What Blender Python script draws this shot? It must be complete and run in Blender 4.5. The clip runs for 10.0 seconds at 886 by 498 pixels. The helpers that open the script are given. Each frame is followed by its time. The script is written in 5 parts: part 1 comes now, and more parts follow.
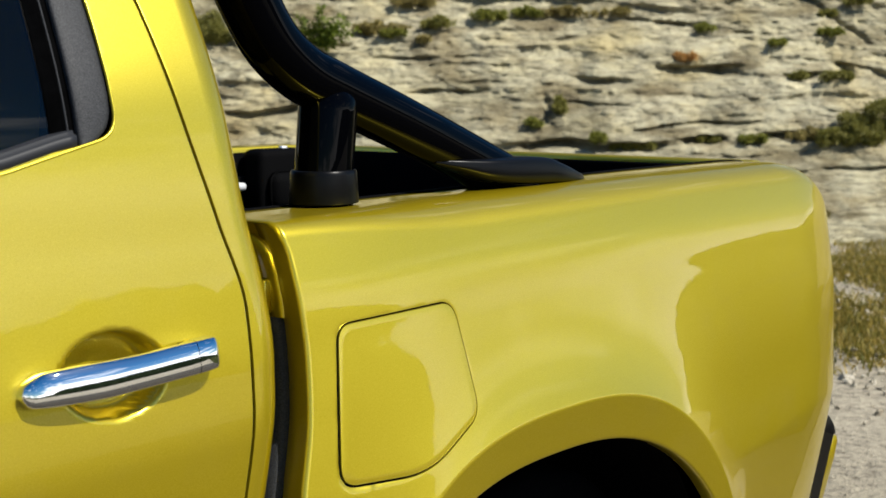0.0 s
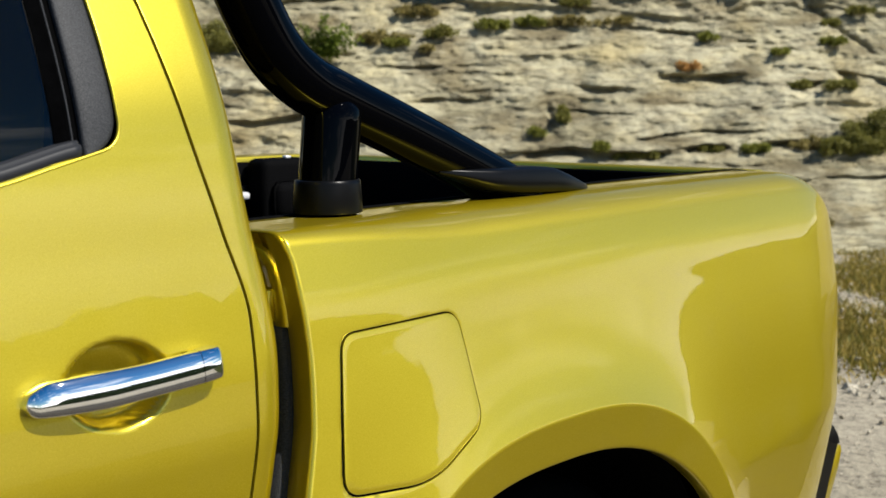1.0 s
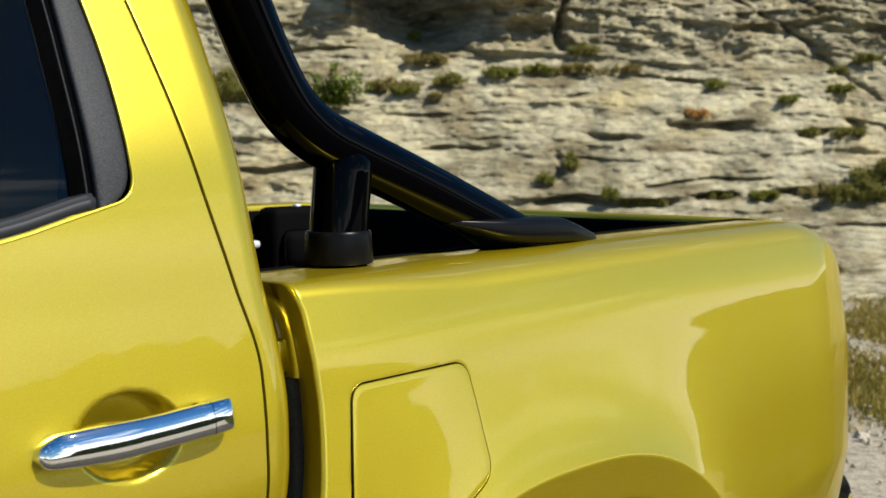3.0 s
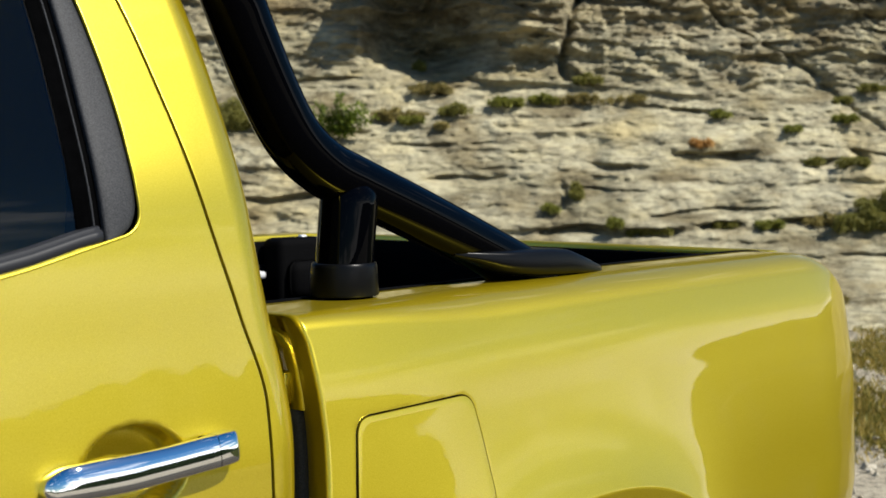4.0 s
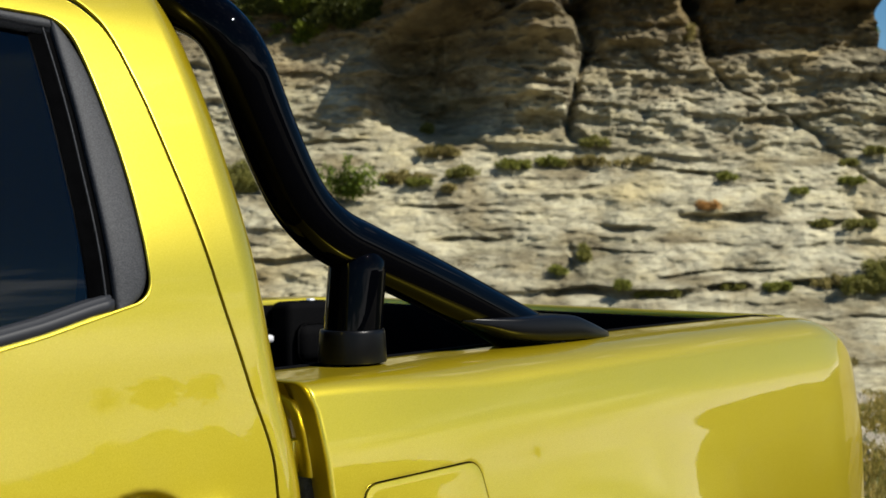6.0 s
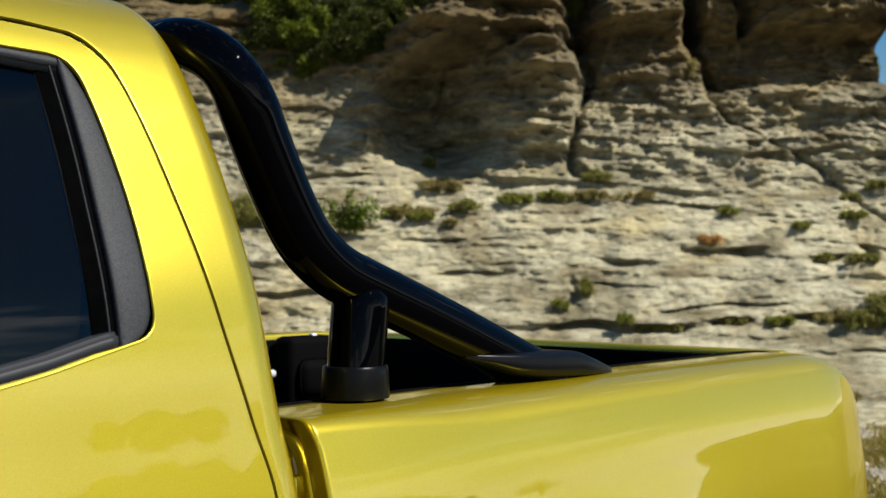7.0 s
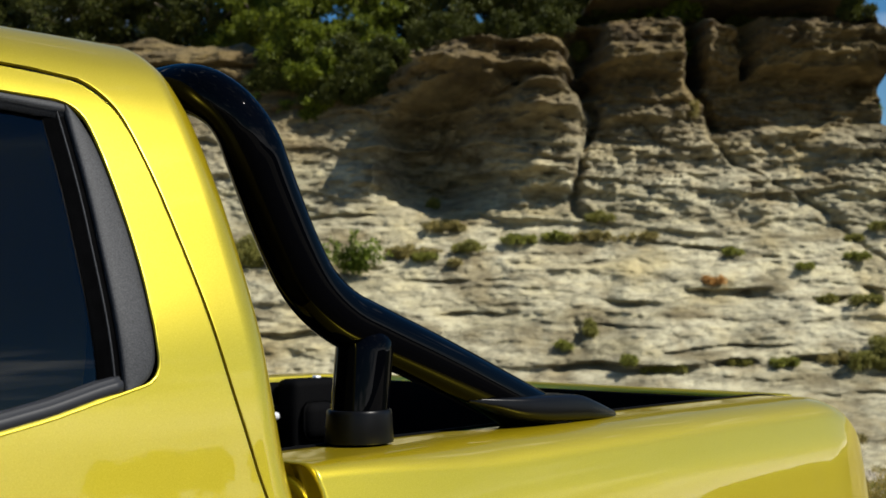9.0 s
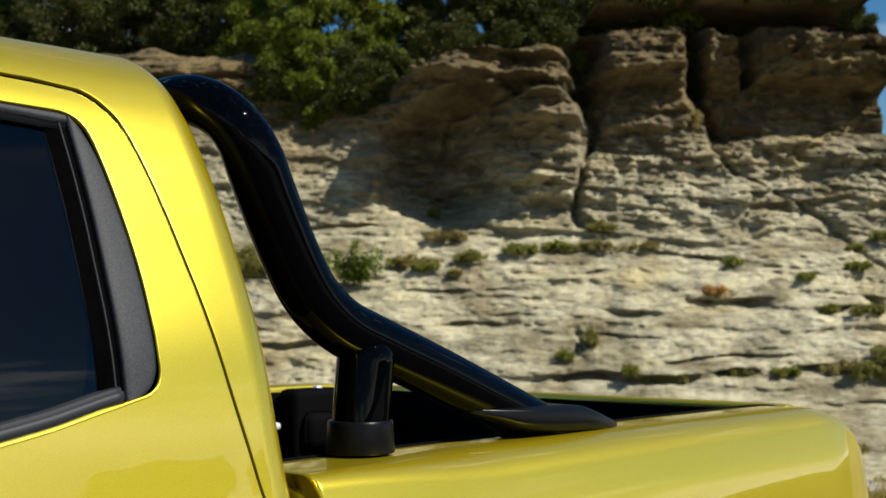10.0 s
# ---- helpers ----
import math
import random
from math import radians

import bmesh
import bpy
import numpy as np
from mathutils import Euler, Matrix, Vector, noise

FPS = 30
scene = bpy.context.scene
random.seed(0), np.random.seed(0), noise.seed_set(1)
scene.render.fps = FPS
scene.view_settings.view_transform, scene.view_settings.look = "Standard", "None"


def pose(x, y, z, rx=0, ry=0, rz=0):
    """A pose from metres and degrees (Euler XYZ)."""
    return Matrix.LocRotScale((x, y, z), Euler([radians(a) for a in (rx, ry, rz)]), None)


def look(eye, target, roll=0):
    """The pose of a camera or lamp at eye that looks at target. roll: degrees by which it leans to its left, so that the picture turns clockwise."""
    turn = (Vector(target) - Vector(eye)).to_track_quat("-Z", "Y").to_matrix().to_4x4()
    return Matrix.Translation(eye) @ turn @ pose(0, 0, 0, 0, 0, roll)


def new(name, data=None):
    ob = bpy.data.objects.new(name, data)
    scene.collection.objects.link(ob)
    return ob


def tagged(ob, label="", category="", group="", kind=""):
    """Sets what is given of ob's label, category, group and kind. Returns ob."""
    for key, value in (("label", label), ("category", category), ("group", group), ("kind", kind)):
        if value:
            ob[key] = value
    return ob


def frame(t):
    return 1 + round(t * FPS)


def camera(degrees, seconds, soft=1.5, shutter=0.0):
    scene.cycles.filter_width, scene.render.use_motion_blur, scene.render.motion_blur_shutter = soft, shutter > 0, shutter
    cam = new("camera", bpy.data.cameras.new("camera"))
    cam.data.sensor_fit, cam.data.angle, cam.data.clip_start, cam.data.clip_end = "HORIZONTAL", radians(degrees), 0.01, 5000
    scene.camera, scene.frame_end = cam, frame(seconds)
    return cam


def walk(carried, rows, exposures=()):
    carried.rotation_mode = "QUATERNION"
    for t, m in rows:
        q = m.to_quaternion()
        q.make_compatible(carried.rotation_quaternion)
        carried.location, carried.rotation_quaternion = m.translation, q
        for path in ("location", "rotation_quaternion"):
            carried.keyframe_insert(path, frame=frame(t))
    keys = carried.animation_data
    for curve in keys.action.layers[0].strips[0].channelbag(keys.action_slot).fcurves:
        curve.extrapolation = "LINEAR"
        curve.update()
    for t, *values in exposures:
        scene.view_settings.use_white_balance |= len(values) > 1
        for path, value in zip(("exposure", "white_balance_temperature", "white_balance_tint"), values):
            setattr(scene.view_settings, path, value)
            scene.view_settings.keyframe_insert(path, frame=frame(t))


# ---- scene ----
# The camera: a slow tilt up with a slight rise beside the truck.
cam = camera(38.74, 10.0)
# seconds, eye x, y, z, yaw, pitch, roll in degrees; the truck's tail points to +x, its near side faces -y
PATH = [
    (0.0, -1.0771, -1.2319, 1.4245, -48.162, -7.203, -0.286),
    (0.5, -1.0776, -1.2319, 1.4247, -48.105, -7.093, -0.312),
    (1.0, -1.0786, -1.2321, 1.4255, -48.022, -6.793, -0.309),
    (1.5, -1.0801, -1.2335, 1.4274, -47.923, -6.378, -0.314),
    (2.0, -1.0817, -1.2347, 1.4293, -47.823, -5.879, -0.329),
    (2.5, -1.0842, -1.2359, 1.4314, -47.735, -5.329, -0.322),
    (4.0, -1.0892, -1.2385, 1.4378, -47.406, -3.371, -0.286),
    (4.5, -1.0911, -1.2397, 1.4405, -47.322, -2.746, -0.294),
    (5.0, -1.0939, -1.2420, 1.4421, -47.225, -2.057, -0.270),
    (5.5, -1.0967, -1.2449, 1.4451, -47.144, -1.385, -0.266),
    (7.0, -1.1033, -1.2489, 1.4518, -46.996, 0.911, -0.221),
    (7.5, -1.1054, -1.2507, 1.4536, -46.953, 1.473, -0.191),
    (8.0, -1.1071, -1.2530, 1.4549, -46.898, 1.958, -0.169),
    (8.5, -1.1084, -1.2536, 1.4564, -46.866, 2.366, -0.150),
    (9.0, -1.1088, -1.2533, 1.4572, -46.837, 2.746, -0.165),
    (9.5, -1.1091, -1.2534, 1.4581, -46.804, 3.061, -0.183),
    (10.0, -1.1093, -1.2536, 1.4584, -46.789, 3.187, -0.166),
]


def sight(x, y, z, yaw, pitch, roll):
    a, b = radians(yaw), radians(pitch)
    way = Vector((-math.sin(a) * math.cos(b), math.cos(a) * math.cos(b), math.sin(b)))
    return look((x, y, z), Vector((x, y, z)) + way * 5, roll)


walk(cam, [(row[0], sight(*row[1:])) for row in PATH])
cam.data.dof.use_dof = True
cam.data.dof.focus_distance = 1.95
cam.data.dof.aperture_fstop = 9.0

# ---- light ----
TO_SUN = Vector((0.20, -0.64, 0.74)).normalized()
world = bpy.data.worlds.new("world")
scene.world = world
world.use_nodes = True
wn = world.node_tree.nodes
sky = wn.new("ShaderNodeTexSky")
sky.sky_type = "NISHITA"
sky.sun_disc = False
sky.sun_elevation = math.asin(TO_SUN.z)
sky.sun_rotation = math.atan2(TO_SUN.x, TO_SUN.y)
sky.air_density, sky.dust_density, sky.ozone_density = 1.0, 0.15, 1.6
wl = world.node_tree.links
# thin clouds, mapped on the direction of the sky
geo = wn.new("ShaderNodeTexCoord")
cmap = wn.new("ShaderNodeMapping")
cmap.inputs["Scale"].default_value = (1.6, 1.6, 7.0)
cmap.inputs["Location"].default_value = (3.1, 4.6, 0.0)
cno = wn.new("ShaderNodeTexNoise")
cno.inputs["Scale"].default_value = 2.6
cno.inputs["Detail"].default_value = 2.5
cno.inputs["Roughness"].default_value = 0.58
crm = wn.new("ShaderNodeValToRGB")
crm.color_ramp.elements[0].position, crm.color_ramp.elements[1].position = 0.60, 0.96
cmix = wn.new("ShaderNodeMixRGB")
cmix.inputs[2].default_value = (33.0, 32.5, 32.0, 1)
wl.new(geo.outputs["Generated"], cmap.inputs[0])
wl.new(cmap.outputs[0], cno.inputs["Vector"])
sep = wn.new("ShaderNodeSeparateXYZ")
wl.new(geo.outputs["Generated"], sep.inputs[0])
low = wn.new("ShaderNodeMapRange")
low.inputs[1].default_value, low.inputs[2].default_value, low.inputs[3].default_value, low.inputs[4].default_value = 0.02, 0.11, 0.40, 0.0
wl.new(sep.outputs[2], low.inputs[0])
add = wn.new("ShaderNodeMath")
wl.new(cno.outputs["Fac"], add.inputs[0])
wl.new(low.outputs[0], add.inputs[1])
# a broken bank of fair-weather cloud stands over the hills to the south
south = wn.new("ShaderNodeVectorMath")
south.operation = "DOT_PRODUCT"
south.inputs[1].default_value = (0.35, -0.937, 0.0)
wl.new(geo.outputs["Generated"], south.inputs[0])
toward = wn.new("ShaderNodeMapRange")
toward.inputs[1].default_value, toward.inputs[2].default_value, toward.inputs[4].default_value = 0.72, 0.94, 0.36
wl.new(south.outputs["Value"], toward.inputs[0])
height = wn.new("ShaderNodeMapRange")
height.inputs[1].default_value, height.inputs[2].default_value, height.inputs[3].default_value, height.inputs[4].default_value = 0.14, 0.36, 1.0, 0.0
wl.new(sep.outputs[2], height.inputs[0])
bank = wn.new("ShaderNodeMath")
bank.operation = "MULTIPLY_ADD"
wl.new(toward.outputs[0], bank.inputs[0])
wl.new(height.outputs[0], bank.inputs[1])
wl.new(add.outputs[0], bank.inputs[2])
wl.new(bank.outputs[0], crm.inputs[0])
wl.new(crm.outputs[0], cmix.inputs[0])
hsv = wn.new("ShaderNodeHueSaturation")
hsv.inputs["Saturation"].default_value, hsv.inputs["Value"].default_value = 1.45, 1.15
wl.new(sky.outputs[0], hsv.inputs["Color"])
wl.new(hsv.outputs[0], cmix.inputs[1])
bg = wn["Background"]
wl.new(cmix.outputs[0], bg.inputs[0])
bg.inputs[1].default_value = 0.05
sun = new("sun", bpy.data.lights.new("sun", "SUN"))
sun.data.energy, sun.data.angle, sun.data.color = 5.0, radians(0.55), (1.0, 0.96, 0.88)
sun.matrix_world = look(TO_SUN * 30, (0, 0, 0))
scene.view_settings.exposure = 0.6


# ---- materials ----
def material(name, base=(0.5, 0.5, 0.5), rough=0.5, metal=0.0, **more):
    m = bpy.data.materials.new(name)
    m.use_nodes = True
    b = m.node_tree.nodes["Principled BSDF"]
    b.inputs["Base Color"].default_value = (*base, 1)
    b.inputs["Roughness"].default_value = rough
    b.inputs["Metallic"].default_value = metal
    for key, value in more.items():
        b.inputs[key.replace("_", " ")].default_value = value
    return m, m.node_tree.nodes, m.node_tree.links, b


def noise_node(nodes, links, scale, detail=4.0, rough=0.55, stretch=None, source="Object"):
    tc = nodes.new("ShaderNodeTexCoord")
    n = nodes.new("ShaderNodeTexNoise")
    n.inputs["Scale"].default_value = scale
    n.inputs["Detail"].default_value = detail
    n.inputs["Roughness"].default_value = rough
    if stretch:
        mp = nodes.new("ShaderNodeMapping")
        mp.inputs["Rotation"].default_value[2] = stretch[3]
        mp.inputs["Scale"].default_value = stretch[:3]
        links.new(tc.outputs[source], mp.inputs[0])
        links.new(mp.outputs[0], n.inputs["Vector"])
    else:
        links.new(tc.outputs[source], n.inputs["Vector"])
    return n


def ramp_node(nodes, links, source, stops):
    r = nodes.new("ShaderNodeValToRGB")
    e = r.color_ramp.elements
    while len(e) < len(stops):
        e.new(0.5)
    for el, (pos, col) in zip(e, stops):
        el.position, el.color = pos, (*col, 1) if len(col) == 3 else col
    links.new(source, r.inputs[0])
    return r


def bump_node(nodes, links, bsdf, source, strength, distance, after=None):
    b = nodes.new("ShaderNodeBump")
    b.inputs["Strength"].default_value = strength
    b.inputs["Distance"].default_value = distance
    links.new(source, b.inputs["Height"])
    if after:
        links.new(after.outputs[0], b.inputs["Normal"])
    links.new(b.outputs[0], bsdf.inputs["Normal"])
    return b


def mix_node(nodes, links, fac, a, b, mode="MIX"):
    m = nodes.new("ShaderNodeMixRGB")
    m.blend_type = mode
    if isinstance(fac, float):
        m.inputs[0].default_value = fac
    else:
        links.new(fac, m.inputs[0])
    for slot, v in ((1, a), (2, b)):
        if isinstance(v, tuple):
            m.inputs[slot].default_value = (*v, 1)
        else:
            links.new(v, m.inputs[slot])
    return m


# yellow metallic lacquer: golden pigment and lemon flakes under a clear coat, a little dust
PAINT, n_, l_, b_ = material("yellow_lacquer", (0.278, 0.203, 0.002), 0.8, 0.0, Specular_IOR_Level=0.0, Coat_Weight=0.78, Coat_Roughness=0.015, Coat_IOR=1.5)
flake = noise_node(n_, l_, 800.0, 2.0)
tone = ramp_node(n_, l_, flake.outputs["Fac"], [(0.3, (0.80, 0.645, 0.050)), (0.7, (0.98, 0.82, 0.10))])
dust = noise_node(n_, l_, 9.0, 6.0)
dusted = ramp_node(n_, l_, dust.outputs["Fac"], [(0.5, (0, 0, 0)), (0.9, (0.05, 0.05, 0.05))])
l_.new(mix_node(n_, l_, dusted.outputs[0], (0.278, 0.203, 0.002), (0.6, 0.55, 0.3)).outputs[0], b_.inputs["Base Color"])
bp = n_.new("ShaderNodeBump")
bp.inputs["Strength"].default_value, bp.inputs["Distance"].default_value = 0.12, 0.0006
l_.new(flake.outputs["Fac"], bp.inputs["Height"])
peel = noise_node(n_, l_, 55.0, 2.0)
cb = n_.new("ShaderNodeBump")
cb.inputs["Strength"].default_value, cb.inputs["Distance"].default_value = 0.05, 0.0006
l_.new(peel.outputs["Fac"], cb.inputs["Height"])
l_.new(cb.outputs[0], b_.inputs["Coat Normal"])
f_ = n_.new("ShaderNodeBsdfPrincipled")
l_.new(tone.outputs[0], f_.inputs["Base Color"])
f_.inputs["Metallic"].default_value, f_.inputs["Roughness"].default_value = 1.0, 0.315
f_.inputs["Coat Weight"].default_value, f_.inputs["Coat Roughness"].default_value, f_.inputs["Coat IOR"].default_value = 0.78, 0.015, 1.5
l_.new(bp.outputs[0], f_.inputs["Normal"])
l_.new(cb.outputs[0], f_.inputs["Coat Normal"])
fm = n_.new("ShaderNodeMixShader")
fm.inputs[0].default_value = 0.54
l_.new(b_.outputs[0], fm.inputs[1])
l_.new(f_.outputs[0], fm.inputs[2])
l_.new(fm.outputs[0], n_["Material Output"].inputs[0])

GLOSS_BLACK, n_, l_, b_ = material("gloss_black_tube", (0.0006, 0.0007, 0.0012), 0.02, 0.0, Specular_IOR_Level=0.07)
nn = noise_node(n_, l_, 40.0, 2.0)
bump_node(n_, l_, b_, nn.outputs["Fac"], 0.02, 0.0006)

MATT_BLACK, n_, l_, b_ = material("matt_black_plastic", (0.003, 0.0032, 0.0038), 0.30, 0.0, Specular_IOR_Level=0.12)
nn = noise_node(n_, l_, 700.0, 3.0)
bump_node(n_, l_, b_, nn.outputs["Fac"], 0.15, 0.0006)

GRAIN, n_, l_, b_ = material("grained_black_plastic", (0.024, 0.025, 0.027), 0.60, 0.0, Specular_IOR_Level=0.28)
nn = noise_node(n_, l_, 650.0, 3.0)
bump_node(n_, l_, b_, nn.outputs["Fac"], 0.45, 0.0010)
l_.new(ramp_node(n_, l_, nn.outputs["Fac"], [(0.38, (0.009, 0.0096, 0.0112)), (0.65, (0.034, 0.036, 0.040))]).outputs[0], b_.inputs["Base Color"])

SATIN, n_, l_, b_ = material("satin_grey_plastic", (0.014, 0.015, 0.018), 0.55, 0.0, Specular_IOR_Level=0.3)
nn = noise_node(n_, l_, 500.0, 3.0)
bump_node(n_, l_, b_, nn.outputs["Fac"], 0.12, 0.0005)

RUBBER, n_, l_, b_ = material("black_rubber", (0.001, 0.001, 0.0012), 0.7, 0.0, Specular_IOR_Level=0.02)
nn = noise_node(n_, l_, 60.0, 5.0)
l_.new(ramp_node(n_, l_, nn.outputs["Fac"], [(0.3, (0.0006, 0.0006, 0.0007)), (0.8, (0.0018, 0.0018, 0.002))]).outputs[0], b_.inputs["Base Color"])

LINER, n_, l_, b_ = material("bed_liner_black", (0.0018, 0.0018, 0.002), 0.75, 0.0, Specular_IOR_Level=0.03)
nn = noise_node(n_, l_, 160.0, 4.0)
bump_node(n_, l_, b_, nn.outputs["Fac"], 0.5, 0.002)

CHROME, n_, l_, b_ = material("chrome", (0.86, 0.87, 0.88), 0.035, 1.0)
ALLOY, n_, l_, b_ = material("brushed_alloy", (0.62, 0.63, 0.65), 0.28, 1.0)
STEEL, n_, l_, b_ = material("pale_steel", (0.72, 0.73, 0.74), 0.35, 0.4)

GLASS = bpy.data.materials.new("tinted_glass")
GLASS.use_nodes = True
gn, gl = GLASS.node_tree.nodes, GLASS.node_tree.links
gn.remove(gn["Principled BSDF"])
tr, gs, fr, gm = (gn.new("ShaderNode" + k) for k in ("BsdfTransparent", "BsdfGlossy", "Fresnel", "MixShader"))
tr.inputs[0].default_value = (0.15, 0.19, 0.205, 1)
gs.inputs["Roughness"].default_value = 0.01
fr.inputs[0].default_value = 1.5
gl.new(fr.outputs[0], gm.inputs[0])
gl.new(tr.outputs[0], gm.inputs[1])
gl.new(gs.outputs[0], gm.inputs[2])
gl.new(gm.outputs[0], gn["Material Output"].inputs[0])

# weathered limestone in beds, paler where washed, ochre and grey stains, dark thin partings
def stone_material(name, pale, mid, dark, ochre, amount, cap=None):
    m, n, l, b = material(name, mid, 0.9)
    big = noise_node(n, l, 0.9, 8.0, 0.62, (0.6, 0.6, 1.9, 0.0))
    fine = noise_node(n, l, 13.0, 10.0, 0.70, (0.55, 0.55, 1.8, 0.0))
    grit = noise_node(n, l, 70.0, 6.0, 0.6)
    c1 = ramp_node(n, l, big.outputs["Fac"], [(0.32, dark), (0.47, mid), (0.66, pale)])
    c2 = ramp_node(n, l, fine.outputs["Fac"], [(0.32, (0.46, 0.43, 0.38)), (0.46, (0.92, 0.92, 0.92)), (0.70, (1.16, 1.15, 1.11))])
    m1 = mix_node(n, l, 0.9, c1.outputs[0], c2.outputs[0], "MULTIPLY")
    st = noise_node(n, l, 0.55, 6.0, 0.6)
    st.inputs["Distortion"].default_value = 0.6
    sr = ramp_node(n, l, st.outputs["Fac"], [(0.52, (0, 0, 0)), (0.70, (amount, amount, amount))])
    m2 = mix_node(n, l, sr.outputs[0], m1.outputs[0], ochre)
    # upper cliff: ochre rock, tinted darker by height to deepen its shade
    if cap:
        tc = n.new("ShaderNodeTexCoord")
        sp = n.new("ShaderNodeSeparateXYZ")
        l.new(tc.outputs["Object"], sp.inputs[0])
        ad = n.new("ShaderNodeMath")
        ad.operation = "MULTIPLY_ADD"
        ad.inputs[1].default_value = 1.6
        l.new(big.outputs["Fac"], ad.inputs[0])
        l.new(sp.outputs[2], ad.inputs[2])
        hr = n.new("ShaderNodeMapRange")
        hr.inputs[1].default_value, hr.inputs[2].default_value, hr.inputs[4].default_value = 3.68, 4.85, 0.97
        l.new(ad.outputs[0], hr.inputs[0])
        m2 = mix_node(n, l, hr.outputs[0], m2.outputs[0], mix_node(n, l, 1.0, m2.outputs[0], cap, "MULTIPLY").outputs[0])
    bl = noise_node(n, l, 2.3, 7.0, 0.6, (0.7, 0.7, 1.5, 0.0))
    br = ramp_node(n, l, bl.outputs["Fac"], [(0.36, (0.44, 0.38, 0.27)), (0.52, (1.0, 1.0, 1.0)), (0.68, (1.15, 1.10, 0.97))])
    m2 = mix_node(n, l, 0.8, m2.outputs[0], br.outputs[0], "MULTIPLY")
    gr = ramp_node(n, l, grit.outputs["Fac"], [(0.3, (0.7, 0.7, 0.7)), (0.6, (1, 1, 1))])
    m3 = mix_node(n, l, 0.7, m2.outputs[0], gr.outputs[0], "MULTIPLY")
    # thin dark partings between the beds, in colour and bump
    pt = noise_node(n, l, 2.6, 7.0, 0.62, (0.42, 0.42, 3.4, 0.0))
    pr = ramp_node(n, l, pt.outputs["Fac"], [(0.455, (1, 1, 1)), (0.49, (0.36, 0.33, 0.28)), (0.505, (0.36, 0.33, 0.28)), (0.535, (1, 1, 1))])
    m3 = mix_node(n, l, 0.4, m3.outputs[0], pr.outputs[0], "MULTIPLY")
    l.new(m3.outputs[0], b.inputs["Base Color"])
    k0 = bump_node(n, l, b, pr.outputs[0], 0.6, 0.04)
    k1 = bump_node(n, l, b, fine.outputs["Fac"], 0.7, 0.04, k0)
    bump_node(n, l, b, grit.outputs["Fac"], 0.6, 0.012, k1)
    return m


# the last colour tints the upper cliff, for ochre rock and painted shade
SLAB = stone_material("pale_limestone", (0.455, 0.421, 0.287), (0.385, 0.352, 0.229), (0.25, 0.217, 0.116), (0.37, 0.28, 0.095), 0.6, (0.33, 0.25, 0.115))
SOIL_M, n_, l_, b_ = material("gravel_ground", (0.38, 0.34, 0.27), 0.95, Specular_IOR_Level=0.1)
a1 = noise_node(n_, l_, 0.35, 6.0, 0.6)
a2 = noise_node(n_, l_, 26.0, 8.0, 0.7)
g1 = ramp_node(n_, l_, a1.outputs["Fac"], [(0.35, (0.25, 0.222, 0.165)), (0.65, (0.40, 0.355, 0.27))])
g2 = ramp_node(n_, l_, a2.outputs["Fac"], [(0.36, (0.42, 0.41, 0.40)), (0.48, (0.95, 0.95, 0.95)), (0.62, (1.25, 1.25, 1.22))])
l_.new(mix_node(n_, l_, 0.9, g1.outputs[0], g2.outputs[0], "MULTIPLY").outputs[0], b_.inputs["Base Color"])
bump_node(n_, l_, b_, a2.outputs["Fac"], 0.8, 0.03)


def leaf_material(name, low, high, trans=0.25):
    m, n, l, b = material(name, low, 0.6)
    g = n.new("ShaderNodeNewGeometry")
    r = ramp_node(n, l, g.outputs["Random Per Island"], [(0.0, low), (1.0, high)])
    l.new(r.outputs[0], b.inputs["Base Color"])
    b.inputs["Specular IOR Level"].default_value = 0.25
    t = n.new("ShaderNodeBsdfTranslucent")
    l.new(r.outputs[0], t.inputs[0])
    mx = n.new("ShaderNodeMixShader")
    mx.inputs[0].default_value = trans
    l.new(b.outputs[0], mx.inputs[1])
    l.new(t.outputs[0], mx.inputs[2])
    l.new(mx.outputs[0], n["Material Output"].inputs[0])
    return m


PINE = leaf_material("pine_foliage", (0.0182, 0.0259, 0.0035), (0.0805, 0.0875, 0.0112))
OAK = leaf_material("olive_foliage", (0.035, 0.052, 0.003), (0.19, 0.225, 0.018), 0.4)
HERB = leaf_material("shrub_foliage", (0.11, 0.115, 0.022), (0.30, 0.275, 0.07), 0.35)
DRY = leaf_material("dry_herb", (0.15, 0.13, 0.04), (0.38, 0.31, 0.11), 0.35)
ORANGE = leaf_material("rusty_herb", (0.32, 0.17, 0.05), (0.62, 0.37, 0.13), 0.35)
FRESH = leaf_material("fresh_herb", (0.11, 0.125, 0.022), (0.29, 0.29, 0.055), 0.4)
LEAFY = leaf_material("leafy_shrub", (0.035, 0.065, 0.006), (0.17, 0.22, 0.02), 0.35)
GRASS_M = leaf_material("meadow_grass", (0.07, 0.085, 0.010), (0.38, 0.27, 0.055))
BARK, n_, l_, b_ = material("grey_bark", (0.12, 0.09, 0.06), 0.9)
nn = noise_node(n_, l_, 14.0, 6.0, 0.6, (3.0, 3.0, 0.6, 0.0))
bump_node(n_, l_, b_, nn.outputs["Fac"], 0.8, 0.02)
HILL, n_, l_, b_ = material("wooded_hills", (0.03, 0.045, 0.02), 1.0, Specular_IOR_Level=0.0)
nn = noise_node(n_, l_, 0.06, 8.0, 0.65)
l_.new(ramp_node(n_, l_, nn.outputs["Fac"], [(0.35, (0.013, 0.02, 0.010)), (0.7, (0.035, 0.046, 0.021))]).outputs[0], b_.inputs["Base Color"])


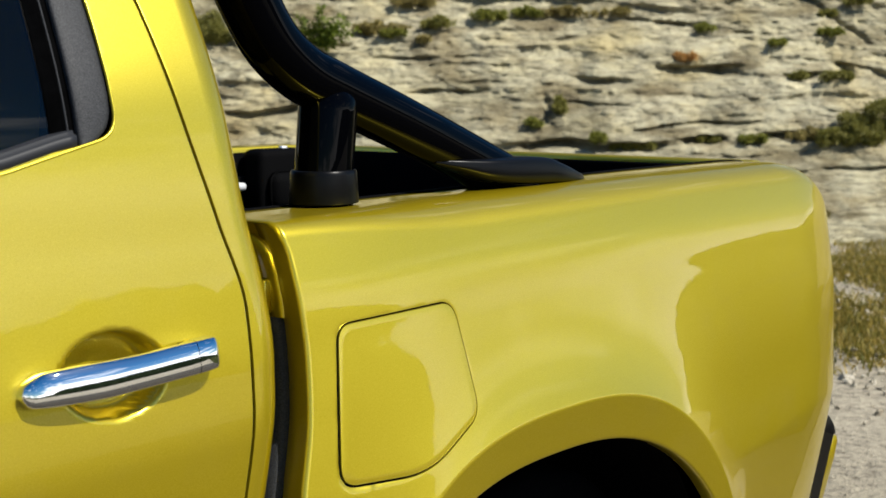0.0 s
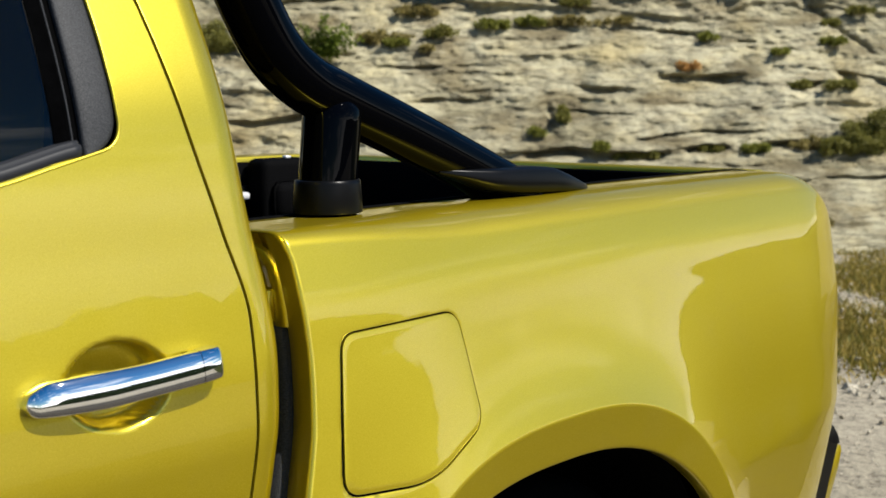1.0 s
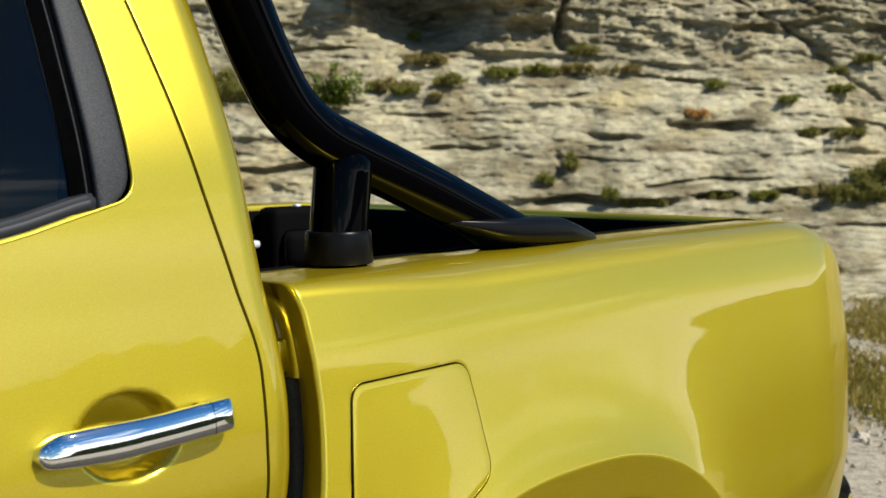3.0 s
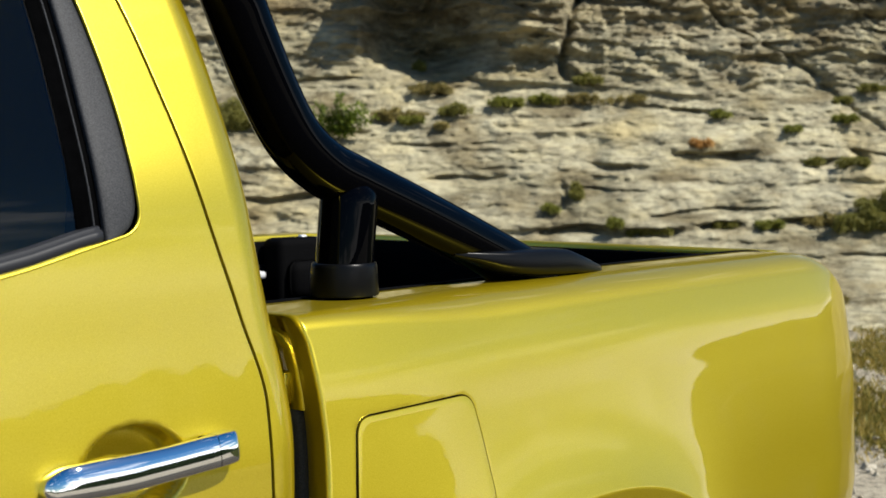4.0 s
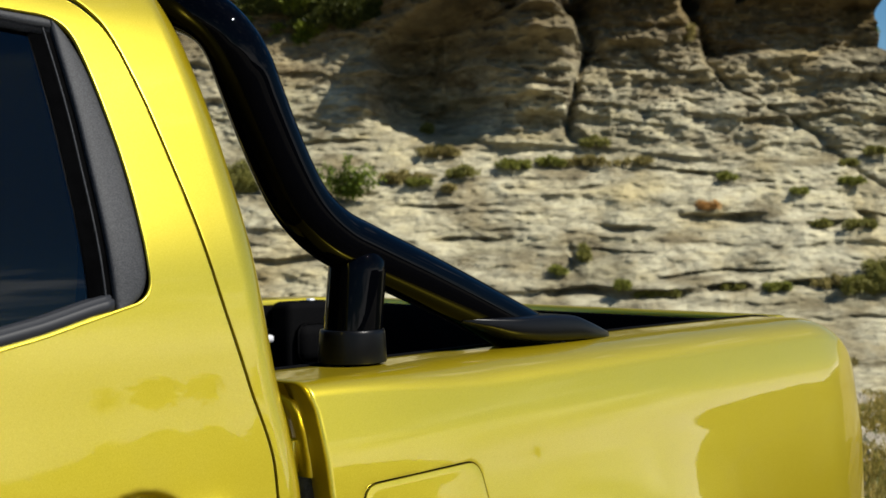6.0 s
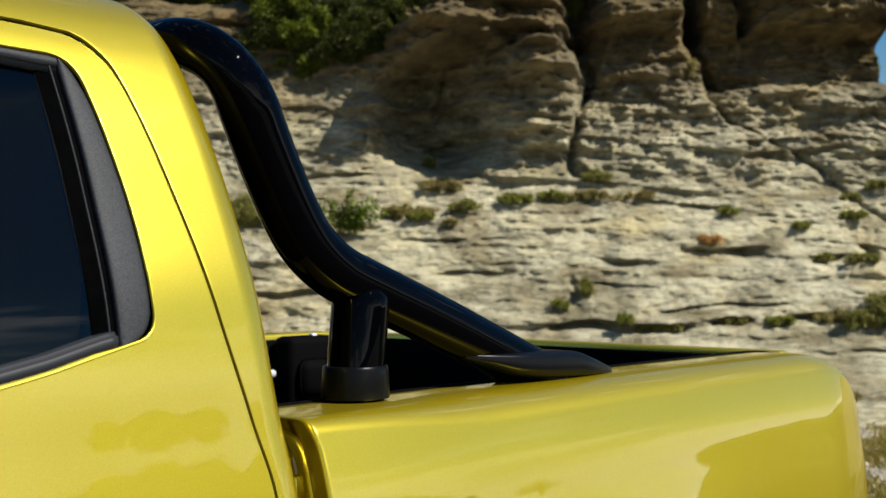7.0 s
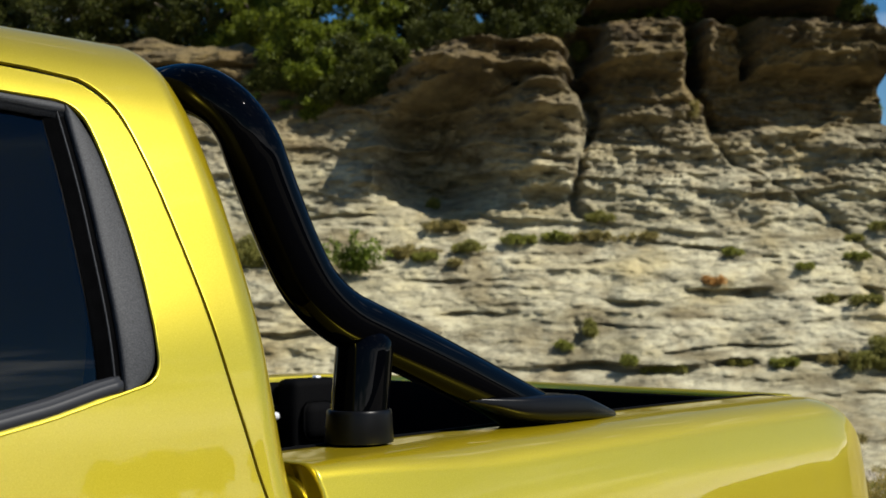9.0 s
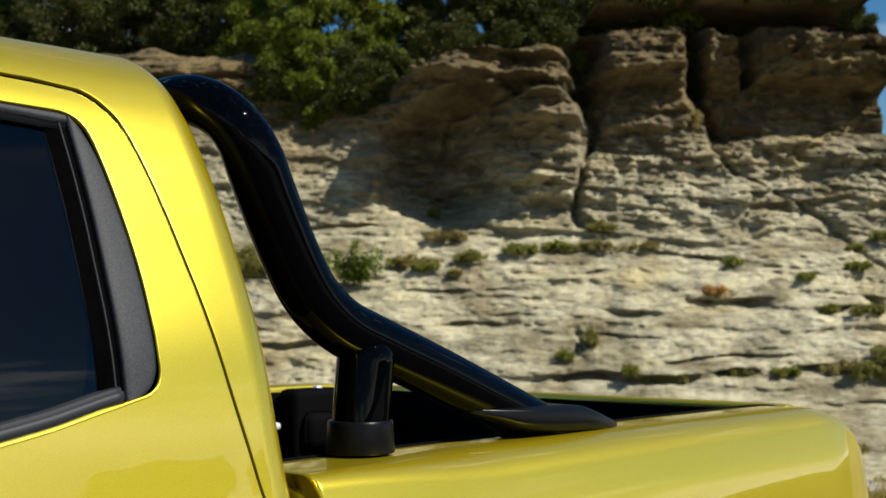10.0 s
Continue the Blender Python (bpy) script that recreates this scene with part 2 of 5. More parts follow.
# ---- mesh helpers ----
def curve(ks, vs):
    """A smooth curve through a few control values that never overshoots them."""
    ks, vs = np.array(ks, float), np.array(vs, float)
    h, d = np.diff(ks), np.diff(vs) / np.diff(ks)
    m = np.zeros(len(ks))
    m[0], m[-1] = d[0], d[-1]
    for i in range(1, len(ks) - 1):
        if d[i - 1] * d[i] > 0:
            w1, w2 = 2 * h[i] + h[i - 1], h[i] + 2 * h[i - 1]
            m[i] = (w1 + w2) / (w1 / d[i - 1] + w2 / d[i])

    def at(x):
        x = np.clip(np.asarray(x, float), ks[0], ks[-1])
        i = np.clip(np.searchsorted(ks, x) - 1, 0, len(h) - 1)
        t = (x - ks[i]) / h[i]
        return (vs[i] * (1 + 2 * t) * (1 - t) ** 2 + m[i] * h[i] * t * (1 - t) ** 2
                + vs[i + 1] * t * t * (3 - 2 * t) + m[i + 1] * h[i] * t * t * (t - 1))
    return at


def smooth(x, a, b):
    t = np.clip((np.asarray(x, float) - a) / (b - a), 0, 1)
    return t * t * (3 - 2 * t)


def spline(points, steps):
    """Catmull-Rom line through control points."""
    p = np.array([points[0]] + list(points) + [points[-1]], float)
    out = []
    for i in range(1, len(p) - 2):
        for k in range(steps):
            t = k / steps
            out.append(0.5 * (2 * p[i] + (p[i + 1] - p[i - 1]) * t + (2 * p[i - 1] - 5 * p[i] + 4 * p[i + 1] - p[i + 2]) * t * t
                              + (3 * p[i] - p[i - 1] - 3 * p[i + 1] + p[i + 2]) * t ** 3))
    out.append(p[-2])
    return np.array(out)


def part(name, bm, mat, parent=None, label=""):
    """Links a bmesh as one mesh object under a thing or part."""
    me = bpy.data.meshes.new(name)
    bm.to_mesh(me)
    bm.free()
    for f in me.polygons:
        f.use_smooth = True
    me.materials.append(mat)
    ob = new(name, me)
    if parent:
        ob.parent = parent
    if label:
        ob["label"] = label
    return ob


def sharp(bm, degrees=35):
    bm.normal_update()
    for e in bm.edges:
        if len(e.link_faces) == 2 and e.calc_face_angle(0) > radians(degrees):
            e.smooth = False
    return bm


def grid(rows, bm=None, closed=False):
    """Quads between rows of points."""
    bm = bm or bmesh.new()
    v = [[bm.verts.new(p) for p in row] for row in rows]
    n = len(v[0])
    for a, b in zip(v, v[1:]):
        for i in range(n if closed else n - 1):
            j = (i + 1) % n
            quad = []
            for w in (a[i], a[j], b[j], b[i]):
                if w not in quad:
                    quad.append(w)
            bm.faces.new(quad)
    return bm, v


def box(lo, hi, bevel=0.0, bm=None, segments=2):
    bm = bm or bmesh.new()
    made = bmesh.ops.create_cube(bm, size=1.0)["verts"]
    for w in made:
        w.co = Vector([l + (h - l) * (c + 0.5) for l, h, c in zip(lo, hi, w.co)])
    if bevel:
        edges = list({e for w in made for e in w.link_edges})
        bmesh.ops.bevel(bm, geom=edges, offset=bevel, segments=segments, affect="EDGES", profile=0.5)
    return bm


def tube(points, radius, sides=28, bm=None, caps=True):
    """A round tube along a line; radius is one number or one a point."""
    pts = [Vector(p) for p in points]
    rad = radius if hasattr(radius, "__len__") else [radius] * len(pts)
    up, rows = Vector((0.13, 0.2, 1)).normalized(), []
    side = None
    for i, p in enumerate(pts):
        t = (pts[min(i + 1, len(pts) - 1)] - pts[max(i - 1, 0)]).normalized()
        side = (t.cross(up) if side is None else side - t * side.dot(t)).normalized()
        b = t.cross(side)
        rows.append([p + float(rad[i]) * (math.cos(a) * side + math.sin(a) * b) for a in np.linspace(0, math.tau, sides, endpoint=False)])
    bm, v = grid(rows, bm, closed=True)
    if caps:
        bm.faces.new(list(reversed(v[0])))
        bm.faces.new(v[-1])
    bmesh.ops.recalc_face_normals(bm, faces=bm.faces[:])
    return bm


def hem(bm, depth=0.012, inward=None, roll=0.0022):
    """Rolls every open edge of a panel inwards, as pressed steel is."""
    bm.normal_update()
    edges = [e for e in bm.edges if len(e.link_faces) == 1]
    normal = {v: v.normal.copy() for e in edges for v in e.verts}
    away = {v: Vector() for v in normal}
    for e in edges:
        f = e.link_faces[0]
        d = (e.verts[1].co - e.verts[0].co).cross(f.normal)
        if d.length > 0:
            d.normalize()
            if d.dot(f.calc_center_median() - e.verts[0].co) > 0:
                d = -d
            for v in e.verts:
                away[v] += d
    base = {v: v.co.copy() for v in normal}
    link = {v: v for v in normal}
    for out, down in ((0.55, 0.2), (0.95, 1.0), (1.0, depth / roll)):
        nxt = {}
        for v in normal:
            a = away[v].normalized() if away[v].length > 0 else Vector()
            nxt[v] = bm.verts.new(base[v] + a * roll * out - normal[v] * roll * down)
        for e in edges:
            a, b = e.verts
            f = e.link_faces[0]
            order = [l.vert for l in f.loops]
            if order[(order.index(a) + 1) % len(order)] is b:
                a, b = b, a
            bm.faces.new((link[a], link[b], nxt[b], nxt[a]))
        link = nxt
    return bm


def inside(poly, x, z):
    """Which points lie inside a closed line in the x-z plane."""
    hit = np.zeros(np.shape(x), bool)
    for (x0, z0), (x1, z1) in zip(poly, np.roll(poly, -1, 0)):
        if z0 != z1:
            hit ^= ((z0 > z) != (z1 > z)) & (x < (x1 - x0) * (z - z0) / (z1 - z0) + x0)
    return hit


def nearest(poly, x, z):
    a, b = poly, np.roll(poly, -1, 0)
    d = b - a
    t = np.clip(((np.array([x, z]) - a) * d).sum(1) / np.maximum((d * d).sum(1), 1e-12), 0, 1)
    q = a + d * t[:, None]
    return q[np.argmin(((q - (x, z)) ** 2).sum(1))]


def cut(bm, poly, depth):
    """Opens a hole of outline poly in a panel whose y is depth(x, z)."""
    poly = np.array(poly)
    vs = list(bm.verts)
    flag = dict(zip(vs, inside(poly, np.array([v.co.x for v in vs]), np.array([v.co.z for v in vs]))))
    gone = [f for f in bm.faces if all(flag[v] for v in f.verts)]
    bmesh.ops.delete(bm, geom=gone, context="FACES_ONLY")
    bmesh.ops.delete(bm, geom=[v for v in bm.verts if not v.link_faces], context="VERTS")
    for v in [v for v in vs if v.is_valid and flag[v]]:
        x, z = nearest(poly, v.co.x, v.co.z)
        v.co = (x, depth(x, z), z)
    bmesh.ops.dissolve_degenerate(bm, dist=0.0004, edges=bm.edges[:])
    return bm


def rounded(points, radius, steps=6):
    """A closed line with rounded corners."""
    out, p = [], [Vector(q) for q in points]
    for i, q in enumerate(p):
        a, b = p[i - 1] - q, p[(i + 1) % len(p)] - q
        r = radius[i] if hasattr(radius, "__len__") else radius
        r = min(r, a.length * 0.48, b.length * 0.48)
        s, e = q + a.normalized() * r, q + b.normalized() * r
        for k in range(steps + 1):
            t = k / steps
            out.append(s * (1 - t) ** 2 + q * 2 * t * (1 - t) + e * t * t)
    return np.array([tuple(q) for q in out])


def patch(poly, depth, step, inset=0.0):
    """A panel that fills a closed outline, lying at y = depth(x, z)."""
    poly = np.array(poly)
    lo, hi = poly.min(0), poly.max(0)
    mid = (lo + hi) / 2
    nx, nz = (max(4, int((h - l) / step)) for l, h in zip(lo, hi))
    rings = 14
    rows = []
    for k in np.linspace(1, 0.0, rings):
        rows.append([(x, depth(x, z) + inset, z) for x, z in mid + (poly - mid) * max(k, 0.001)])
    bm, v = grid(rows, closed=True)
    bm.faces.new(v[-1])
    bmesh.ops.recalc_face_normals(bm, faces=bm.faces[:])
    if sum(f.normal.y for f in bm.faces) > 0:
        bmesh.ops.reverse_faces(bm, faces=bm.faces[:])
    return bm


WIDTH = 1.74


def mirrored(ob):
    """The same part on the truck's other side."""
    me = ob.data.copy()
    me.transform(Matrix.Translation((0, WIDTH, 0)) @ Matrix.Diagonal((1, -1, 1, 1)))
    me.flip_normals()
    twin = new(ob.name.split(".")[0], me)
    twin.parent = ob.parent
    if "label" in ob:
        twin["label"] = ob["label"]
    return twin


# ---- ground ----
AHEAD, RIGHT = Vector((0.743, 0.669, 0)), Vector((0.669, -0.743, 0))
EYE0 = Vector((-1.08, -1.23, 0))


def site(a, d, z=0.0):
    """A place by metres to the right of, ahead of and above the camera's first stand."""
    return EYE0 + RIGHT * float(a) + AHEAD * float(d) + Vector((0, 0, float(z)))


def fbm(x, y, z, octaves=4):
    return noise.fractal(Vector((x, y, z)), 1.0, 2.0, octaves)


def spread(limit, near, step):
    """Coordinates that are dense in the middle and widen outwards."""
    out, x, s = [0.0], 0.0, step
    while x < limit:
        s = step if x < near else s * 1.25
        x += s
        out.append(x)
    return sorted({-q for q in out} | set(out))


ax = spread(900, 14, 0.25)
rows = []
for j in ax:
    row = []
    for i in ax:
        far = math.hypot(i, j)
        h = 0.02 * fbm(i * 0.6, j * 0.6, 3.0) * min(1, far / 6) if far < 60 else 0
        row.append((i + 4, j + 3, h - 0.02))
    rows.append(row)
bm, _ = grid(rows)
tagged(part("ground", bm, SOIL_M), "pale gravel ground with scattered grit and dust", "ground", kind="structure")

# ---- cliff of bedded limestone ----
def lattice(i, j, seed):
    """Repeatable random values on a grid."""
    h = np.sin(i * 127.1 + j * 311.7 + seed * 74.7) * 43758.5453
    return h - np.floor(h)


def value_noise(x, y, seed):
    i, j = np.floor(x), np.floor(y)
    u, v = x - i, y - j
    u, v = u * u * (3 - 2 * u), v * v * (3 - 2 * v)
    a, b = lattice(i, j, seed), lattice(i + 1, j, seed)
    c, d = lattice(i, j + 1, seed), lattice(i + 1, j + 1, seed)
    return (a * (1 - u) + b * u) * (1 - v) + (c * (1 - u) + d * u) * v


def layers(x, y, seed, octaves=4, gain=0.5):
    """Fractal noise between about -1 and 1."""
    total, amp, norm = 0.0, 1.0, 0.0
    for k in range(octaves):
        total = total + amp * (value_noise(x * 2.03 ** k + 7.3 * k, y * 2.03 ** k + 3.1 * k, seed + k) * 2 - 1)
        norm += amp
        amp *= gain
    return total / norm * 1.4


RIM = curve([-14, -4, -2.5, -1.9, -1.05, -0.4, 0.5, 1.05, 1.35, 2.0, 4.62, 4.8, 5.02, 5.25, 7, 16], [5.0, 4.88, 4.80, 4.35, 4.55, 4.75, 4.90, 4.85, 5.15, 5.5, 5.45, 5.0, 4.5, 3.4, 3.1, 3.2])
# hollows under single ledges: from, to, height, dip, tallness, depth
HOLLOWS = [(2.30, 3.22, 1.63, -0.02, 0.11, 0.26), (1.42, 2.15, 1.545, -0.03, 0.065, 0.20), (-0.35, 0.45, 1.42, -0.03, 0.05, 0.14), (-2.2, -1.2, 1.22, 0.05, 0.07, 0.22),
           (-0.2, 2.9, 0.86, 0.02, 0.075, 0.22), (1.9, 3.3, 1.05, 0.03, 0.03, 0.10), (3.2, 4.6, 0.95, 0.03, 0.07, 0.18), (3.5, 4.1, 1.55, 0.02, 0.08, 0.22), (4.2, 5.2, 1.66, -0.25, 0.12, 0.35),
           (2.0, 3.2, 2.22, -0.16, 0.04, 0.16), (3.1, 4.2, 1.98, 0.0, 0.03, 0.10), (-2.0, -0.9, 2.55, -0.05, 0.04, 0.12), (0.4, 1.6, 1.98, 0.02, 0.03, 0.08), (-0.9, 0.5, 1.75, 0.03, 0.03, 0.08),
           (1.2, 2.0, 1.28, 0.0, 0.03, 0.08), (3.4, 4.6, 0.62, 0.05, 0.03, 0.08)]
# steep cracks: top place and height, bottom place and height, width, depth
CRACKS = [(1.42, 4.9, 1.40, 4.0, 0.17, 0.9), (1.40, 4.0, 1.25, 2.5, 0.06, 0.30), (2.72, 4.9, 2.78, 4.1, 0.10, 0.9), (2.80, 4.1, 2.98, 3.6, 0.07, 0.35), (2.98, 3.6, 3.22, 3.15, 0.045, 0.22), (3.22, 3.15, 4.05, 2.5, 0.04, 0.14), (3.35, 4.9, 3.36, 4.3, 0.06, 0.4),
          (3.9, 2.6, 4.7, 1.9, 0.045, 0.10), (1.02, 1.35, 1.12, 1.05, 0.04, 0.12), (-0.15, 3.9, -0.3, 3.3, 0.06, 0.2)]


def face_distance(a, z):
    """How far ahead the rock lies at places along it and heights (arrays)."""
    left = smooth(a, -1.15, -2.1)
    bulge = smooth(a, -1.2, -0.45) * smooth(a, 1.35, 0.95)
    wing = smooth(a, 1.15, 1.5)
    tall = np.maximum(z - 2.4, 0)
    d = 11.6 + 1.1 * np.minimum(z, 2.4) + (0.75 * left + (0.30 + 0.28 * smooth(a, -0.3, -1.2)) * (1 - left)) * tall
    # the open slope beside the overhang is smoother
    calm = 1 - 0.85 * smooth(a, -0.9, -1.5)
    side = smooth(a, 0.85, -0.15)
    brow = 3.88 + 0.10 * layers(a * 0.9, z * 0 + 2, 3, 3) + 0.42 * smooth(a, -1.2, 0.3)
    d = d + bulge * (0.55 * smooth(z, 2.42, 2.75) * (0.35 + 0.65 * side) - (0.55 * smooth(z, 2.8, 3.8)) * (0.35 + 0.65 * side) + 0.75 * smooth(a, 0.75, -1.25) * smooth(z, 2.5, 3.0) - (0.02 + 0.65 * smooth(a, 0.55, -0.25)) * smooth(z, brow - 0.16, brow + 0.02)
                     - 0.25 * (1 - side) * smooth(z, 3.45, 3.55) + 1.2 * smooth(z, brow + 0.25, brow + 0.75))
    # a deep hollow under the brow
    d = d + 0.55 * smooth(a, 0.55, -0.15) * smooth(a, -1.15, -0.75) * smooth(z, 2.62, 3.05) * smooth(z, brow - 0.02, brow - 0.30)
    # wing: three blocks under a dark recess, set forward of thin ledges
    b2 = smooth(a, 1.50, 1.72) * smooth(a, 2.66, 2.50)
    b3 = smooth(a, 2.76, 2.86) * smooth(a, 3.34, 3.24)
    b4 = smooth(a, 3.36, 3.52)
    lip = 4.24 + 0.05 * layers(a * 1.3, z * 0 + 5, 9, 3) + 0.06 * b4
    d = d + wing * (0.30 * smooth(z, 2.5, 3.3) + 0.28 * smooth(a, 2.75, 3.1) * smooth(z, 3.50, 3.72))
    d = d - (0.30 * b2 + 0.26 * b3 + 0.50 * b4) * smooth(z, lip - 0.09, lip + 0.04)
    d = d + (b2 * (0.35 * smooth(z, 4.45 - 0.25 * smooth(a, 2.1, 2.6), 4.95) - 0.06) + 0.3 * b3 * smooth(z, 4.72, 4.95) + 0.2 * b4 * smooth(z, 4.78, 4.90))
    d = d + wing * (1.0 * smooth(z, 4.93, 5.0) - (0.95 + 0.45 * smooth(a, 2.3, 2.9)) * smooth(z, 5.16, 5.24))
    d = d - 0.42 * np.clip(z - lip, 0, 0.62) * np.maximum(np.maximum(b2 * 0.8, b3), b4) - 0.22 * bulge * smooth(a, 0.75, 0.0) * np.clip(z - 2.75, 0, 1.55)
    for a0, a1, h, tall_, p in ((1.55, 2.75, 4.04, 0.11, 0.24), (1.5, 2.45, 3.78, 0.07, 0.15), (1.6, 2.7, 3.50, 0.08, 0.10), (0.55, 1.25, 4.04, 0.06, 0.34), (0.45, 1.38, 3.80, 0.10, 0.46), (3.9, 5.2, 3.62, 0.05, 0.10), (-2.6, -6.0, 4.66, 0.09, 0.40), (-2.4, -6.0, 4.42, 0.06, 0.28)):
        hh = h + 0.05 * layers(a * 1.7, a * 0 + h, 171, 3)
        k = smooth(a, a0, a0 + math.copysign(0.15, a1 - a0)) * smooth(a, a1, a1 - math.copysign(0.15, a1 - a0))
        d = d - p * k * (0.6 + 0.4 * layers(a * 2.3, a * 0 + h, 173, 3)) * smooth(z, hh - tall_ - 0.03, hh - tall_ + 0.02) * smooth(z, hh + tall_ + 0.10, hh + tall_ * 0.4)
    d = d + bulge * smooth(z, 2.5, 2.9) * (0.12 * layers(a * 1.5, z * 2.1, 53, 3) + 0.10 * layers(a * 3.0, z * 7.0, 57, 3))
    # thick ledges on the sunny side of the overhang
    ph = z * 3.3 + 0.12 * a + 0.35 * layers(a * 0.9, z * 0.9, 161, 3)
    fr = ph - np.floor(ph)
    d = d - 0.34 * smooth(a, -0.5, 0.5) * smooth(a, 1.6, 1.2) * smooth(z, 2.95, 3.3) * smooth(layers(a * 1.3, np.floor(ph) * 2.7, 163, 2), -0.6, 0.5) * (1 - fr) ** 1.3 * np.clip(fr * 7, 0, 1)
    # beds with sharp lower lips
    zz = z + 0.035 * a + 0.09 * layers(a * 0.45, z * 0.7, 15, 3)
    high = 0.55 + (1.15 - 0.25 * wing) * smooth(z, 2.3, 3.0) * calm
    for freq, amp, wave, seed in ((2.1, 0.17, 0.8, 21), (5.3, 0.075, 1.5, 31), (12.5, 0.034, 2.6, 41)):
        ph = zz * freq + 0.45 * layers(a * wave, zz * 0.8, seed, 3)
        k = np.floor(ph)
        fr = ph - k
        force = np.clip(1.5 * value_noise(a * wave * 1.2 + k * 17.3, k * 3.7, seed + 5) - 0.3, 0, 1.2)
        d = d - high * amp * force * (1 - fr) ** 1.6 * np.clip(fr * 9, 0, 1)
    rough = 0.10 * layers(a * 1.1, z * 1.5, 51, 3) + 0.075 * layers(a * 3.6, z * 6.5, 61, 4, 0.6) + 0.03 * layers(a * 13.0, z * 22.0, 71, 3, 0.6)
    d = d + rough * (0.75 + (1.1 - 0.35 * wing) * smooth(z, 2.3, 3.0) * calm) * (1 - 0.55 * smooth(z, 0.85, 0.6))
    # jointed blocks in the steep part
    steep = calm * smooth(z, 2.35, 2.8) * (1 - 0.2 * wing) * (1 - 0.55 * bulge * smooth(a, 0.7, 0.0))
    for across_, up_, amp, seed in ((1.3, 3.2, 0.20, 121), (3.1, 7.0, 0.09, 127)):
        ca, cz = a * across_ + 0.9 * layers(a * 0.8, zz * 1.3, seed, 3), zz * up_ + 0.5 * layers(a * 0.9, zz, seed + 3, 2)
        row_ = np.floor(cz)
        d = d + steep * amp * (lattice(np.floor(ca + row_ * 0.37), row_, seed) - 0.5)
    for a0, a1, h, dip, tall_, deep in HOLLOWS:
        m = smooth(a, a0 - 0.1, a0 + 0.25) * smooth(a, a1 + 0.1, a1 - 0.25)
        m = m * (0.25 + 0.75 * smooth(value_noise(a * 3.1 + h * 9, a * 0 + h, 85), 0.3, 0.55))
        off = z - (h + dip * (a - a0) + 0.05 * layers(a * 1.6, a * 0 + h, 81, 3))
        d = d + deep * m * smooth(off, -tall_ * 1.6, -tall_ * 0.2) * smooth(off, tall_ * 0.35, tall_ * 0.05)
    for a0, z0, a1, z1, wide, deep in CRACKS:
        t = np.clip((z - z0) / (z1 - z0), 0, 1)
        inside_ = smooth(z, z1 - 0.12, z1 + 0.12) * smooth(z, z0 + 0.12, z0 - 0.12)
        off = (a - (a0 + (a1 - a0) * t) - 0.15 * layers(z * 2.2, z * 0 + a0 * 5, 91, 4)) / (wide * (0.55 + 0.9 * value_noise(z * 4, z * 0 + a0, 95)))
        d = d + deep * inside_ * np.exp(-off * off)
    return d + 2.5 * smooth(a, 4.95, 5.5) * smooth(z, 2.9, 3.3)


cols = np.concatenate([np.arange(-14, -4.4, 0.2), np.arange(-4.4, 6.2, 0.0195), np.arange(6.2, 16, 0.2)])
crest = RIM(cols) + 0.10 * layers(cols * 1.7, cols * 0 + 1, 101, 4)
grid_a = np.tile(cols, (400, 1))
grid_z = np.linspace(-0.06, 1, 400)[:, None] * crest[None, :]
grid_d = face_distance(grid_a, grid_z)
for back in (0.12, 0.3, 0.6, 1.2, 2.5, 5.0, 11.0, 24.0):
    grid_a = np.vstack([grid_a, cols])
    grid_z = np.vstack([grid_z, crest + 0.10 * min(back, 4) + 0.10 * layers(cols * 2, cols * 0 + back * 3, 111, 3)])
    grid_d = np.vstack([grid_d, grid_d[399] + back])
place = (np.array(EYE0)[None, None] + np.array(RIGHT)[None, None] * grid_a[..., None] + np.array(AHEAD)[None, None] * grid_d[..., None]
         + np.array((0, 0, 1.0))[None, None] * grid_z[..., None])
nr, nc = grid_a.shape
ids = np.arange(nr * nc).reshape(nr, nc)
quads = np.stack([ids[:-1, :-1], ids[:-1, 1:], ids[1:, 1:], ids[1:, :-1]], -1).reshape(-1, 4)


def raw(name, verts, faces, mat, parent=None, label="", soft=True):
    """Links plain arrays of points and faces as one mesh object."""
    me = bpy.data.meshes.new(name)
    me.from_pydata(np.asarray(verts).reshape(-1, 3).tolist(), [], np.asarray(faces).tolist())
    me.polygons.foreach_set("use_smooth", [soft] * len(me.polygons))
    me.materials.append(mat)
    ob = new(name, me)
    if parent:
        ob.parent = parent
    if label:
        ob["label"] = label
    return ob


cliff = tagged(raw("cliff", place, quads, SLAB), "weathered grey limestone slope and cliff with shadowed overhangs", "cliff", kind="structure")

# ---- beaten track along the truck's near side ----
TRACK_M, n_, l_, b_ = material("dark_track_grit", (0.10, 0.09, 0.075), 0.95, Specular_IOR_Level=0.1)
t1 = noise_node(n_, l_, 0.5, 6.0, 0.6, (0.3, 2.0, 1.0, 0.0))
t2 = noise_node(n_, l_, 34.0, 8.0, 0.7)
h1 = ramp_node(n_, l_, t1.outputs["Fac"], [(0.35, (0.055, 0.049, 0.040)), (0.65, (0.115, 0.10, 0.08))])
h2 = ramp_node(n_, l_, t2.outputs["Fac"], [(0.32, (0.5, 0.5, 0.5)), (0.6, (1.1, 1.1, 1.1))])
l_.new(mix_node(n_, l_, 0.9, h1.outputs[0], h2.outputs[0], "MULTIPLY").outputs[0], b_.inputs["Base Color"])
bump_node(n_, l_, b_, t2.outputs["Fac"], 0.8, 0.03)
rows = []
